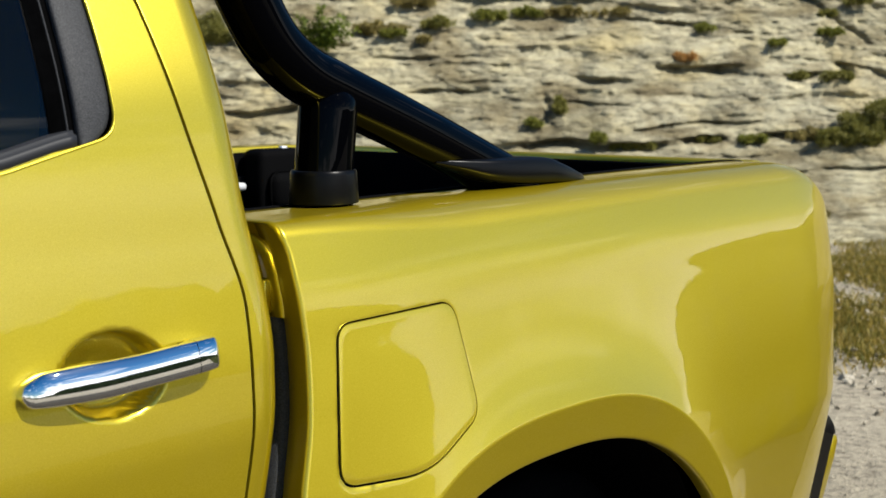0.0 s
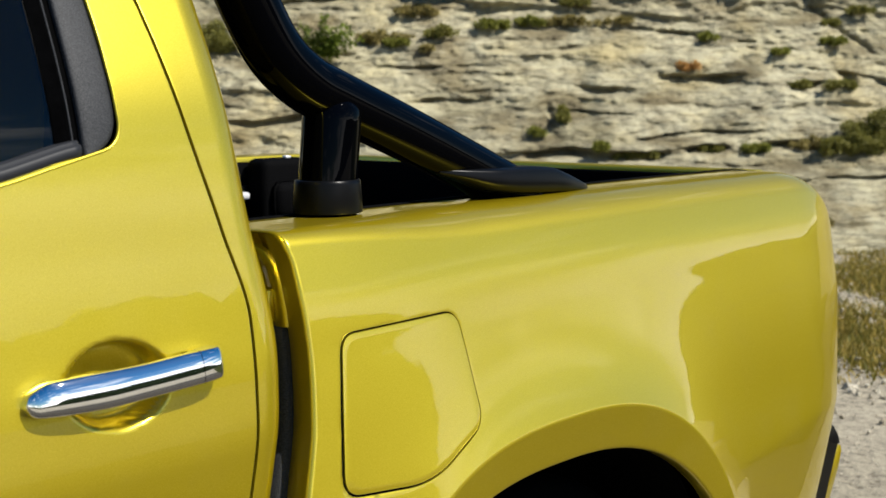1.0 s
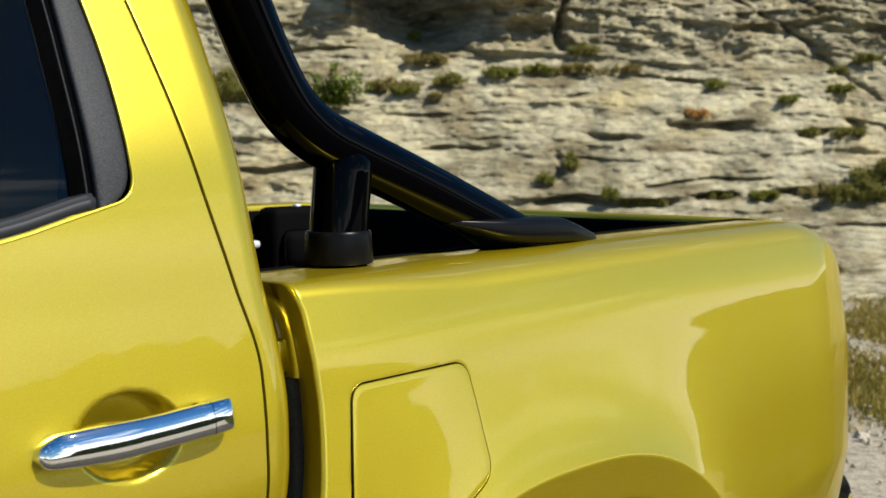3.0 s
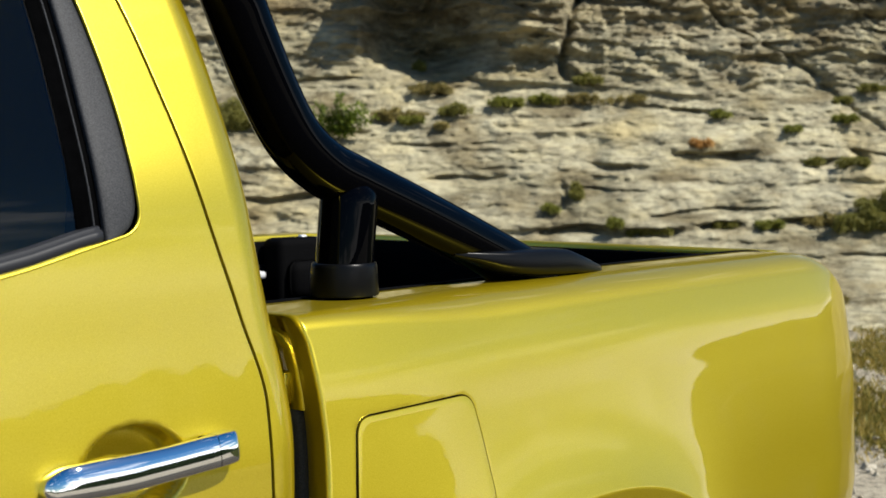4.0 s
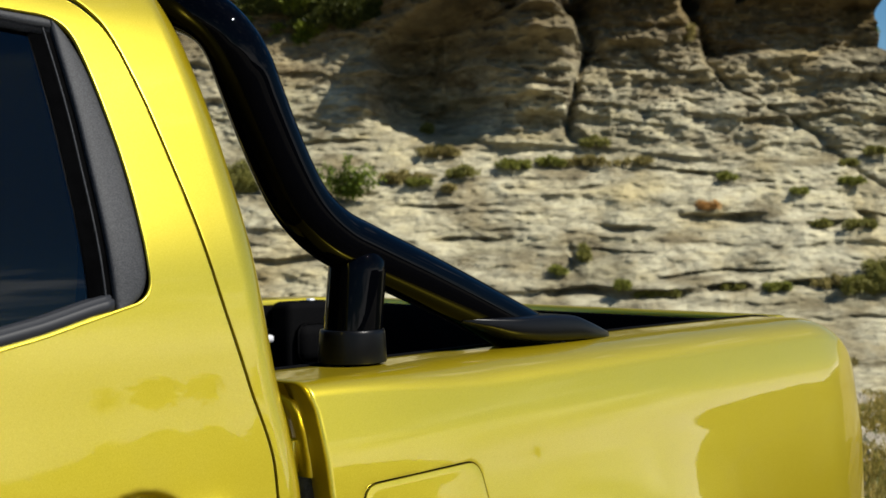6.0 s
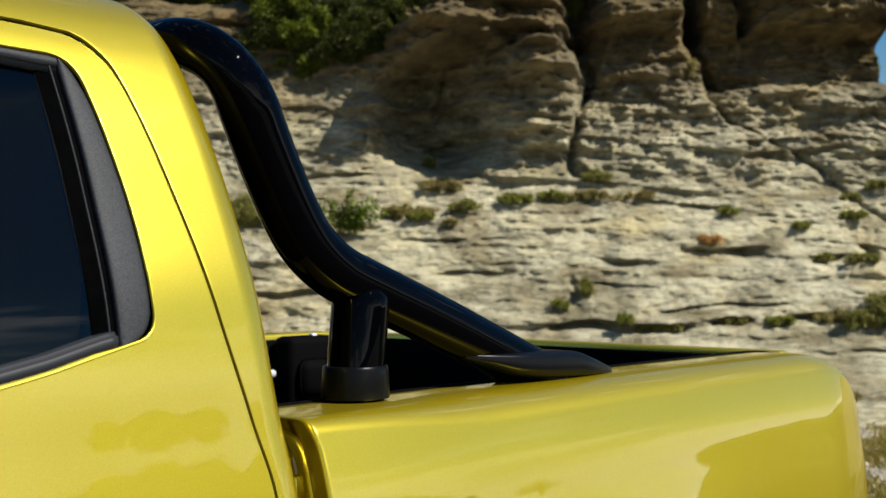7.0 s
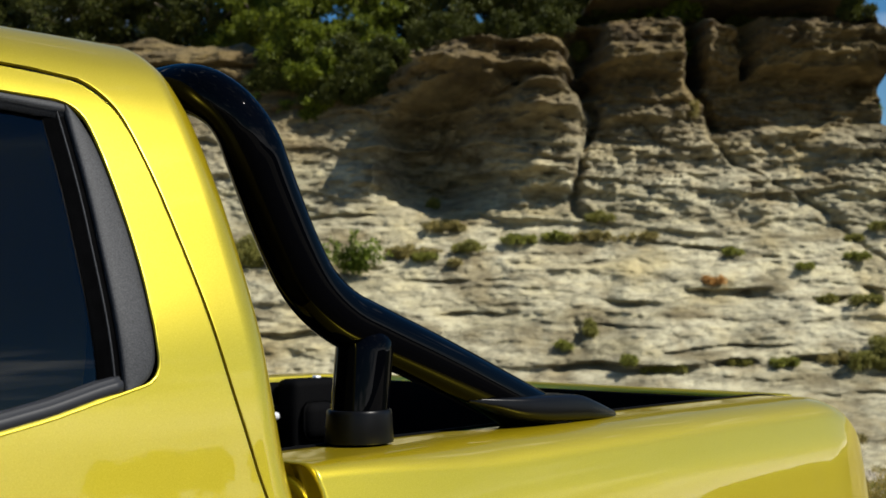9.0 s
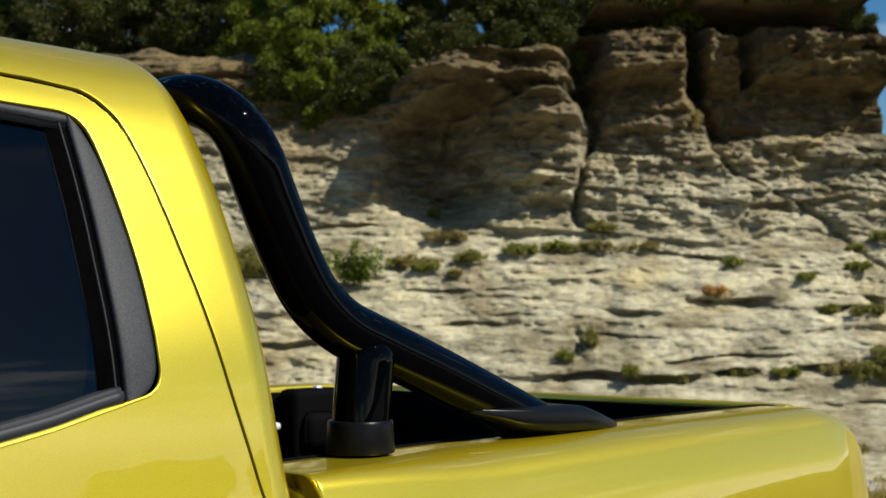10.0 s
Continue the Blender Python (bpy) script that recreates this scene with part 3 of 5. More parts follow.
for x in np.linspace(-24, 10, 90):
    near, far_ = -0.35 + 0.25 * fbm(x * 0.5, 1.0, 4.0, 4), -9.5 + 1.2 * fbm(x * 0.3, 7.0, 4.0, 4)
    rows.append([(x, near + (far_ - near) * k, 0.012 + 0.006 * math.sin(k * math.pi)) for k in np.linspace(0, 1, 24)])
bm, _ = grid(rows)
bmesh.ops.recalc_face_normals(bm, faces=bm.faces[:])
tagged(part("track", bm, TRACK_M), "dark beaten gravel track beside the pale gravel", "track", kind="structure")

# ---- rough meadow beyond the truck's tail ----
MEADOW_M, n_, l_, b_ = material("rough_meadow", (0.06, 0.07, 0.025), 0.95, Specular_IOR_Level=0.0)
nn = noise_node(n_, l_, 1.2, 8.0, 0.65)
l_.new(ramp_node(n_, l_, nn.outputs["Fac"], [(0.3, (0.02, 0.028, 0.009)), (0.7, (0.06, 0.063, 0.023))]).outputs[0], b_.inputs["Base Color"])
bump_node(n_, l_, b_, nn.outputs["Fac"], 0.8, 0.08)
rows = []
for k in np.linspace(0, 1, 90):
    row = []
    # its edge recedes where the gravel reaches in
    mean = 2.3 + 257.7 * k ** 2.5
    edge = -16 + 18 * float(smooth(mean, 9, 22)) + 3 * fbm(math.log(mean) * 3, 8.0, 1.0, 3)
    for w in np.linspace(radians(-40), radians(edge), 120):
        near = 2.3 + 0.45 * fbm(w * 8, 3.0, 2.0, 4)
        r = near + (260 - near) * k ** 2.5
        row.append((1.2 + r * math.cos(w), r * math.sin(w), 0.03 + 0.05 * min(k * 8, 1) + 0.05 * fbm(r, w * 9, 5.0, 3) * min(k * 6, 1)))
    rows.append(row)
bm, _ = grid(rows)
bmesh.ops.recalc_face_normals(bm, faces=bm.faces[:])
tagged(part("meadow", bm, MEADOW_M), "dark green rough meadow at the gravel's edge", "meadow", kind="structure")

# ---- wooded hills all round ----
rows = []
turns = np.linspace(0, math.tau, 901)
for k in range(7):
    row = []
    for w in turns:
        high = (15 + 5 * fbm(2.2 * math.cos(w), 2.2 * math.sin(w), 1.0, 5) + 1.1 * fbm(55 * math.cos(w), 55 * math.sin(w), 1.0, 3)) * (1.0 + 2.3 * float(smooth(math.cos(w - 5.2), 0.86, 0.99)))
        up = k / 6
        row.append((math.cos(w) * (330 + 90 * up), math.sin(w) * (330 + 90 * up), high * up ** 0.8 - 1))
    rows.append(row)
bm, _ = grid(rows)
tagged(part("backdrop", bm, HILL), "distant low hills under dark woods", "hills", kind="structure")


# ---- pickup truck ----
truck = tagged(new("pickup_truck"), "yellow double-cab pickup truck with black sports bar, parked on gravel", "pickup truck")

# cab: the side's profile from sill to the middle of the roof (y, z)
PROFILE = [(0.04, 0.42), (-0.040, 0.72), (-0.0620, 0.85), (-0.0655, 0.93), (-0.0651, 1.00), (-0.0567, 1.08), (-0.0437, 1.16), (-0.0305, 1.24), (-0.005, 1.40), (0.05, 1.55), (0.108, 1.68),
           (0.142, 1.738), (0.188, 1.788), (0.27, 1.826), (0.50, 1.852), (0.87, 1.862)]
_len = [0.0]
for p0, p1 in zip(PROFILE, PROFILE[1:]):
    _len.append(_len[-1] + math.dist(p0, p1))
_py, _pz = curve(_len, [p[0] for p in PROFILE]), curve(_len, [p[1] for p in PROFILE])
_fine = np.linspace(0, _len[-1], 1500)
_fz, _fy = _pz(_fine), _py(_fine)


def cab_y(z):
    return float(np.interp(z, _fz, _fy))


def run_at(z):
    return float(np.interp(z, _fz, _fine))


def profile_at(s):
    """Place on the profile and the direction inwards."""
    y, z = float(_py(s)), float(_pz(s))
    dy, dz = float(_py(s + 0.004) - _py(s - 0.004)), float(_pz(s + 0.004) - _pz(s - 0.004))
    k = math.hypot(dy, dz)
    return y, z, dz / k, -dy / k


shut = curve([0.42, 0.70, 0.92, 1.05, 1.16, 1.27, 1.39, 1.53, 1.65, 1.71, 1.730, 1.744, 1.751, 1.7545, 1.757, 1.774],
             [-0.235, -0.199, -0.138, -0.1148, -0.1088, -0.1353, -0.168, -0.195, -0.222, -0.241, -0.256, -0.274, -0.295, -0.34, -0.385, -1.25])
cab_end = curve([0.42, 0.8, 0.95, 1.06, 1.13, 1.20, 1.27, 1.40, 1.55, 1.70, 1.79, 1.84],
                [-0.135, -0.104, -0.070, -0.0507, -0.0452, -0.0514, -0.0633, -0.076, -0.083, -0.097, -0.105, -0.1])
DOOR_TOP = 1.7735
GAP = 0.0056


def bowl(x, z):
    """The finger recess behind the door handle."""
    q = math.hypot((x + 0.3020) / 0.067, (z - 1.1135) / 0.0490)
    return 0.034 * float(smooth(q, 1.0, 0.84)) + 0.006 * float(smooth(q, 0.85, 0.2))


def door_y(x, z):
    return cab_y(z) + bowl(x, z)


# rear door: skin with a window opening
rows = []
for s in np.linspace(run_at(0.50), run_at(DOOR_TOP - 0.009), 330):
    z = float(_pz(s))
    end = float(shut(min(z + 0.008 * float(smooth(z, 1.66, 1.735)), 1.774))) - GAP / 2
    rows.append([(end - (end + 1.22) * u ** 1.9, 0, z) for u in np.linspace(0, 1, 170)])
rows = [[(x, door_y(x, z), z) for x, y, z in row] for row in rows]
bm, _ = grid(rows)
WINDOW = rounded([(-0.2595, 1.374), (-0.2595, 1.44), (-0.2615, 1.53), (-0.277, 1.64), (-0.292, 1.713), (-0.45, 1.7185), (-1.12, 1.728), (-1.12, 1.245), (-0.37, 1.354)],
                 [0.05, 0.0, 0.06, 0.08, 0.045, 0.05, 0.05, 0.05, 0.08], 8)
cut(bm, WINDOW, door_y)
bm.normal_update()
if sum(f.normal.y for f in bm.faces) > 0:
    bmesh.ops.reverse_faces(bm, faces=bm.faces[:])
hem(bm, 0.004, roll=0.0012)
door = part("door", bm, PAINT, truck, "yellow metallic rear door, closed")

# quarter panel and roof behind the door, turned in at the cab's rear corner
ROUND = 0.055
rows = []
top = run_at(DOOR_TOP)
stations = list(np.linspace(run_at(0.46), top, 170)) + list(np.linspace(top, _len[-1], 46)[1:])
for s in stations:
    y, z, ny, nz = profile_at(min(s, _len[-1] - 0.005))
    start = float(shut(z)) + GAP / 2 if s <= top else -1.9
    end = float(cab_end(z))
    row = []
    flat = end - ROUND
    for u in np.linspace(0, 1, 26):
        row.append((start + (flat - start) * u, y, z))
    for w in np.linspace(0, 90, 15)[1:]:
        e = ROUND * (1 - math.sin(radians(w)))
        inset = ROUND * (1 - math.cos(radians(w)))
        row.append((end - e, y + ny * inset, z + nz * inset))
    row.append((end - 0.014, y + ny * (ROUND + 0.05), z + nz * (ROUND + 0.05)))
    rows.append(row)
bm, _ = grid(rows)
bm.normal_update()
if sum(f.normal.y for f in bm.faces) > 0:
    bmesh.ops.reverse_faces(bm, faces=bm.faces[:])
hem(bm, 0.004, roll=0.0012)
quarter = part("cab_shell", bm, PAINT, truck, "yellow metallic cab shell with rounded rear corner")
# black strip behind the door's shut line, standing in for the gap's shade
rows = []
for s in np.linspace(run_at(0.46), run_at(1.756), 90):
    y, z, ny, nz = profile_at(s)
    x = float(shut(z))
    rows.append([(x - 0.012, y + 0.0039 * ny, z + 0.0039 * nz), (x + 0.012, y + 0.0039 * ny, z + 0.0039 * nz)])
bm, _ = grid(rows)
shut_shade = part("shut_line_shade", bm, RUBBER, truck, "black strip standing in for shade in the door's shut line")
rows = [[(x, profile_at(run_at(float(z)))[0] + 0.022, float(z)) for z in np.linspace(1.735, 1.79, 6)] for x in np.linspace(-1.25, -0.22, 30)]
bm, _ = grid(rows)
seal = part("roof_seal", bm, RUBBER, truck)
# middle of the roof
rows = [[(x, y, 1.852 + 0.006 * (1 - ((y - WIDTH / 2) / 0.32) ** 2)) for y in np.linspace(0.55, WIDTH - 0.55, 13)] for x in np.linspace(-1.88, -0.13, 8)]
bm, _ = grid(rows)
part("roof_panel", bm, PAINT, truck)
# back wall of the cab
rows = []
for s in np.linspace(run_at(0.46), _len[-1], 60):
    y, z, ny, nz = profile_at(min(s, _len[-1] - 0.005))
    rows.append([(float(cab_end(z)) - 0.012, y + ny * 0.09, z + nz * 0.09), (float(cab_end(z)) - 0.20, WIDTH / 2, z + nz * 0.09)])
bm, _ = grid(rows)
back = part("cab_back", bm, PAINT, truck)

bm = box((-0.150, 0.20, 1.30), (-0.106, WIDTH - 0.20, 1.735), 0.01)
part("rear_window", bm, GLOSS_BLACK, truck, "dark tinted rear window of the cab")

# ---- window of the door: corner trim, run channel, belt moulding, glass ----
def trim_edge(z):
    return -0.3075 - 0.004 * float(smooth(z, 1.55, 1.71))


# corner trim, matt and grained, its outer edge following the opening
rows = []
outer = curve([1.362, 1.372, 1.385, 1.405, 1.44, 1.53, 1.60, 1.65, 1.68, 1.70, 1.712],
              [-0.306, -0.284, -0.2705, -0.2635, -0.2620, -0.2640, -0.2735, -0.2825, -0.2915, -0.3015, -0.3130])
for z in np.linspace(1.3645, 1.711, 70):
    a, b = trim_edge(z), float(outer(z))
    b = max(b, a + 0.0006)
    y = cab_y(z) + 0.0035
    row = [(a + 0.001, y + 0.016, z), (a, y + 0.0022, z), (a + min(0.0025, (b - a) * 0.2), y, z)]
    row += [(a + (b - a) * u, y - 0.0012 * math.sin(u * math.pi), z) for u in (0.3, 0.5, 0.7, 0.9)]
    row += [(b, y + 0.0012, z), (b, y + 0.016, z)]
    rows.append(row)
bm, _ = grid(rows)
bmesh.ops.recalc_face_normals(bm, faces=bm.faces[:])
part("corner_trim", bm, GRAIN, door, "grained black plastic corner trim")
# run channel
rows = []
for z in np.linspace(1.355, 1.715, 40):
    y, a = cab_y(z), trim_edge(z)
    rows.append([(a + 0.002, y + 0.012, z), (a - 0.006, y + 0.0115, z), (a - 0.0075, y + 0.009, z), (a - 0.0105, y + 0.009, z),
                 (a - 0.0115, y + 0.014, z), (a - 0.026, y + 0.0155, z), (a - 0.027, y + 0.024, z)])
bm, _ = grid(rows)
channel = part("run_channel", bm, RUBBER, door, "black rubber window channel")
# pale lip inside the channel
rows = []
for z in np.linspace(1.375, 1.705, 30):
    y, a = cab_y(z), trim_edge(z)
    rows.append([(a - 0.0088, y + 0.0095, z), (a - 0.0094, y + 0.0078, z), (a - 0.0104, y + 0.0078, z), (a - 0.0108, y + 0.0095, z)])
bm, _ = grid(rows)
part("channel_lip", bm, GRAIN, door, "thin grey lip in the window channel")
# header trim along the top of the opening
rows = []
for x in np.linspace(-1.13, -0.312, 60):
    line = []
    for k, (dz, dy) in enumerate(((0.006, 0.014), (0.004, 0.004), (-0.002, 0.0035), (-0.008, 0.004), (-0.010, 0.009), (-0.019, 0.013), (-0.0195, 0.024))):
        z = 1.7145 - 0.006 * float(smooth(x, -0.42, -0.30)) + dz
        line.append((x, cab_y(z) + dy, z))
    rows.append(line)
bm, _ = grid(rows)
header = part("header_trim", bm, GRAIN, door, "matt black upper window trim")
# belt moulding: a rounded bar with a step and a lip
belt = curve([-1.13, -0.41, -0.37, -0.335, -0.298], [1.232, 1.3395, 1.3495, 1.3585, 1.3655])
rows = []
for x in np.linspace(-1.13, -0.314, 90):
    zb = float(belt(x))
    line = []
    for dz, dy in ((0.000, 0.010), (0.001, 0.0015), (0.003, -0.0012), (0.008, -0.0024), (0.013, -0.0018), (0.0152, 0.0002), (0.0160, 0.0045), (0.0188, 0.0055), (0.0200, 0.008), (0.0200, 0.02)):
        z = zb + dz
        line.append((x, cab_y(zb + 0.008) + dy, z))
    rows.append(line)
bm, v = grid(rows)
bm.faces.new(v[-1])
bmesh.ops.recalc_face_normals(bm, faces=bm.faces[:])
part("belt_moulding", bm, SATIN, door, "satin grey belt moulding")
# rolled edge of the door skin along the moulding and the corner trim
edge = [(x, float(belt(x)) - 0.0012) for x in np.linspace(-1.12, -0.335, 40)]
edge += [(x, z) for x, z in WINDOW[:58] if x > -0.325 or z > 1.6]
edge = [p for i, p in enumerate(edge) if i == 0 or math.dist(p, edge[i - 1]) > 0.002]
part("window_lip", tube([(x, cab_y(z) + 0.0012, z) for x, z in edge], 0.0022, 10), PAINT, door)
# glass
rows = [[(x, cab_y(z) + 0.0185, z) for x in np.linspace(-1.14, -0.322, 12)] for z in np.linspace(1.22, 1.712, 30)]
bm, _ = grid(rows)
pane = part("window_glass", bm, GLASS, door, "dark tinted window glass")
pane.visible_shadow = False

# ---- door handle ----
h_top = curve([-0.4221, -0.4203, -0.4121, -0.3941, -0.3441, -0.2841, -0.2241, -0.1841, -0.1746, -0.1721], [1.113, 1.1195, 1.1275, 1.135, 1.137, 1.1378, 1.1408, 1.1415, 1.139, 1.132])
h_low = curve([-0.4221, -0.4203, -0.4121, -0.3941, -0.3441, -0.2841, -0.2241, -0.1841, -0.1746, -0.1721], [1.108, 1.1032, 1.0985, 1.0975, 1.0965, 1.099, 1.102, 1.104, 1.106, 1.112])
h_out = curve([-0.4221, -0.4141, -0.3841, -0.3041, -0.2241, -0.1841, -0.1721], [-0.0622, -0.0702, -0.0802, -0.0862, -0.0862, -0.0822, -0.0712])
h_in = curve([-0.4221, -0.4041, -0.3641, -0.2341, -0.1941, -0.1721], [-0.0512, -0.0522, -0.0682, -0.0662, -0.0522, -0.0512])


# section of the handle's outer face: rounded below, leaning back above
FACE_U = np.concatenate([np.linspace(0, 0.06, 4), np.linspace(0.06, 0.95, 24)[1:], np.linspace(0.95, 1, 5)[1:]])
FACE_IN = np.array([float(np.trapz(np.tan(np.radians(curve([0, 0.03, 0.08, 0.27, 0.45, 0.93, 0.97, 1.0], [-80, -55, -22, 5, 9, 36, 60, 80])(np.linspace(0.27, u, 60)))), np.linspace(0.27, u, 60))) for u in FACE_U])


def handle_piece(x0, x1, n):
    rows = []
    for x in np.linspace(x0, x1, n):
        zt, zl, yo, yi = (float(k(x)) for k in (h_top, h_low, h_out, h_in))
        tall = zt - zl
        row = [(x, min(yo + tall * inset, yi - 0.0004), zl + tall * u) for u, inset in zip(FACE_U, FACE_IN)]
        row += [(x, yi, zt - tall * 0.06), (x, yi + 0.001, (zt + zl) / 2), (x, yi, zl + tall * 0.06)]
        rows.append(row)
    bm, v = grid(rows, closed=True)
    bm.faces.new(list(reversed(v[0])))
    bm.faces.new(v[-1])
    bmesh.ops.recalc_face_normals(bm, faces=bm.faces[:])
    return sharp(bm, 50)


part("handle", handle_piece(-0.4221, -0.2116, 60), CHROME, door, "bright chrome door handle")
cap = part("handle_cap", handle_piece(-0.2106, -0.1721, 24), CHROME, door, "chrome end cap of the handle")
foot = part("handle_foot", box((-0.2181, -0.068, 1.108), (-0.1801, -0.045, 1.136), 0.004), RUBBER, door)

# ---- load bed ----
rail_top = curve([-0.02, 0.6, 1.0, 1.38, 1.455, 1.515, 1.565, 1.61, 1.645, 1.677, 1.699, 1.712], [1.2565, 1.262, 1.266, 1.267, 1.264, 1.254, 1.235, 1.200, 1.15, 1.08, 0.99, 0.90])
bed_front = curve([0.45, 0.70, 0.85, 0.915, 0.9345, 0.9676, 1.0014, 1.0361, 1.0712, 1.1069, 1.143, 1.1791, 1.2147, 1.2365, 1.30],
                  [-0.14, -0.105, -0.068, -0.0501, -0.0438, -0.0322, -0.0222, -0.0158, -0.0112, -0.0085, -0.0089, -0.0107, -0.0114, -0.0156, -0.02])
bed_side = curve([0.40, 0.70, 0.88, 1.0, 1.09, 1.17, 1.215, 1.25], [-0.110, -0.090, -0.066, -0.048, -0.034, -0.021, -0.008, 0.004])
ARCH = (0.4769, 0.39, 0.504, 0.4698, 2.5)
FLARE = (0.496, 0.39, 0.504, 0.5402, 2.6)


def arch_z(x, shape):
    cx, cz, a, b, n = shape
    q = abs((x - cx) / a)
    return cz + b * (1 - q ** n) ** (1 / n) if q < 1 else cz


def ring(x, z, shape):
    """About 1 on the arch's line, growing outwards."""
    cx, cz, a, b, n = shape
    return (abs((x - cx) / a) ** n + abs(max(z - cz, 0) / b) ** n) ** (1 / n)


def tail_in(x):
    """How far the side turns in towards the tail."""
    q = min(max((x - 1.38) / 0.335, 0), 1)
    return 0.15 * (1 - math.sqrt(max(1 - q ** 2.2, 0)))


TUCK = 0.22


def bed_y(x, z):
    low = max(1.0 - z, 0)
    lean = -0.02 * (low * low * 5 if low < 0.1 else low - 0.05) * float(smooth(x, 0.75, 1.45))
    y = float(bed_side(z)) + tail_in(x + TUCK * low) - lean
    # the lower quarter turns under along a crease behind the wheel arch
    y += 0.15 * max(0.731 + 0.03 * float(smooth(x, 1.1, 1.45)) - z, 0) * float(smooth(x, 0.98, 1.08))
    r = ring(x, z, FLARE)
    if r >= 1:
        swell = (r - 1) * 0.52
        y -= 0.033 * math.exp(-swell / (0.080 + 0.10 * float(smooth(x, 0.42, 0.05))))
    else:
        q = min((1 - r) / 0.14, 1)
        y -= 0.033 - 0.020 * q
    return y


FLAP = rounded([(0.0448, 1.1197), (0.2802, 1.1230), (0.2914, 1.0469), (0.2953, 0.9567), (0.1691, 0.8961), (0.0082, 0.9098)], [0.026, 0.03, 0.06, 0.030, 0.05, 0.032], 8)


def lower_edge(x):
    sill = 0.46 + 0.30 * float(smooth(x, 1.64, 1.712)) ** 2
    return max(sill, arch_z(x, ARCH))


across = sorted(set(np.round(np.concatenate([np.linspace(-0.0, 1.712, 330), 0.006 * (1 - np.cos(np.linspace(0, math.pi / 2, 7))), np.clip(ARCH[0] + ARCH[2] * np.cos(np.linspace(0, math.pi, 60)), 0, 2)]), 5)))
rows = []
INNER = 0.168
# the rail's rounding: half an ellipse that leaves the flank without a crease
RAIL_END = 79.0
LOW_PART = 1 - math.cos(radians(RAIL_END))


def rail_round(x):
    """Reach inwards and height of the rail's rounding, tighter at the front corner."""
    k = float(smooth(x, 0.0, 0.38))
    return 0.034 + 0.051 * k, 0.030 + 0.025 * k


for x in across:
    zt = float(rail_top(x))
    rin, rnd = rail_round(x)
    zs = zt - rnd * LOW_PART
    edge = 0.006 * (1 - math.sqrt(max(1 - (max(0.006 - x, 0) / 0.006) ** 2, 0)))
    fade = float(smooth(x, 0.16, 0.0))
    line = []
    ys = bed_y(x, zs)
    ya = ys + rin * math.sin(radians(RAIL_END))
    line.append((INNER, zt - 0.03))
    line.append((INNER, zt - 0.006))
    for w in np.linspace(0, 1, 5):
        line.append((INNER - 0.004 + (ya - INNER + 0.004) * w, zt - 0.001 + 0.001 * w))
    for w in np.linspace(0, RAIL_END, 14)[1:]:
        line.append((ya - rin * math.sin(radians(w)), zt - rnd * (1 - math.cos(radians(w)))))
    zb = lower_edge(x)
    zf = max(zb, min(arch_z(min(max(x, 0.20), 0.96), FLARE) - 0.45 * max(0.20 - x, 0) - 0.5 * max(x - 0.96, 0), zs - 0.05))
    zb = min(zb, zs - 0.02)
    zf = min(zf, zs - 0.01)
    for w in np.linspace(0, 1, 76)[1:]:
        z = zs + (zf - zs) * w
        line.append((bed_y(x, z), z))
    for w in np.linspace(0, 1, 16)[1:]:
        z = zf + (zb - zf) * w
        line.append((bed_y(x, z - 1e-5), z - 1e-5 * w))
    for k in (1, 2, 3):
        line.append((line[-1][0] + (0.001, 0.004, 0.022)[k - 1], zb - (0.0015, 0.003, 0.0035)[k - 1]))
    rows.append([(x + fade * float(bed_front(z)), y + edge, z - 0.5 * edge * (z > zs)) for y, z in line])
bm, _ = grid(rows)
cut(bm, FLAP, bed_y)
bm.normal_update()
if sum(f.normal.y for f in bm.faces) > 0:
    bmesh.ops.reverse_faces(bm, faces=bm.faces[:])
hem(bm, 0.0024, roll=0.0012)
side = part("bed_side", bm, PAINT, truck, "yellow metallic load bed side with flared wheel arch")

# fuel flap with a dark gap round it
mid = FLAP.mean(0)
shrunk = []
for i, q in enumerate(FLAP):
    t = FLAP[(i + 1) % len(FLAP)] - FLAP[i - 1]
    nrm = np.array([t[1], -t[0]]) / max(np.hypot(*t), 1e-9)
    if np.dot(nrm, mid - q) < 0:
        nrm = -nrm
    shrunk.append(q + nrm * (0.0042 + 0.0016 * nrm[0] / max(np.hypot(*nrm), 1e-9)))
bm = patch(np.array(shrunk), bed_y, 0.01)
hem(bm, 0.0024, roll=0.001)
flap = part("fuel_flap", bm, PAINT, truck, "yellow fuel filler flap, closed")
# black sheet close behind the skin, in place of the shade round the flap
bm = patch(mid + (FLAP - mid) * 1.06, bed_y, 0.01, 0.0026)
part("flap_gap_shade", bm, RUBBER, truck)

# front return of the bed, behind the cab
rows = []
for z in np.linspace(0.50, 1.2535, 84):
    x = float(bed_front(z))
    rin, rnd = rail_round(0.0)
    zt = float(rail_top(0.0))
    zs = zt - rnd * LOW_PART
    y = bed_y(0.0, min(z, zs))
    if z > zs:
        y += rin * (math.sin(radians(RAIL_END)) - math.sin(math.acos(min(1, 1 - (zt - z) / rnd))))
    rows.append([(x + 0.0010, y + 0.0060, z), (x + 0.0025, y + 0.014, z), (x + 0.0045, y + 0.030, z), (x + 0.0075, y + 0.044, z), (x + 0.016, y + 0.060, z), (x + 0.040, y + 0.10, z), (x + 0.046, WIDTH / 2, z)])
bm, _ = grid(rows)
front_wall = part("bed_front_wall", sharp(bm, 25), PAINT, truck, "yellow front wall of the load bed, in shade")
# cross rail over it
bm = box((-0.012, 0.13, 1.215), (0.05, 0.87, 1.250), 0.006)
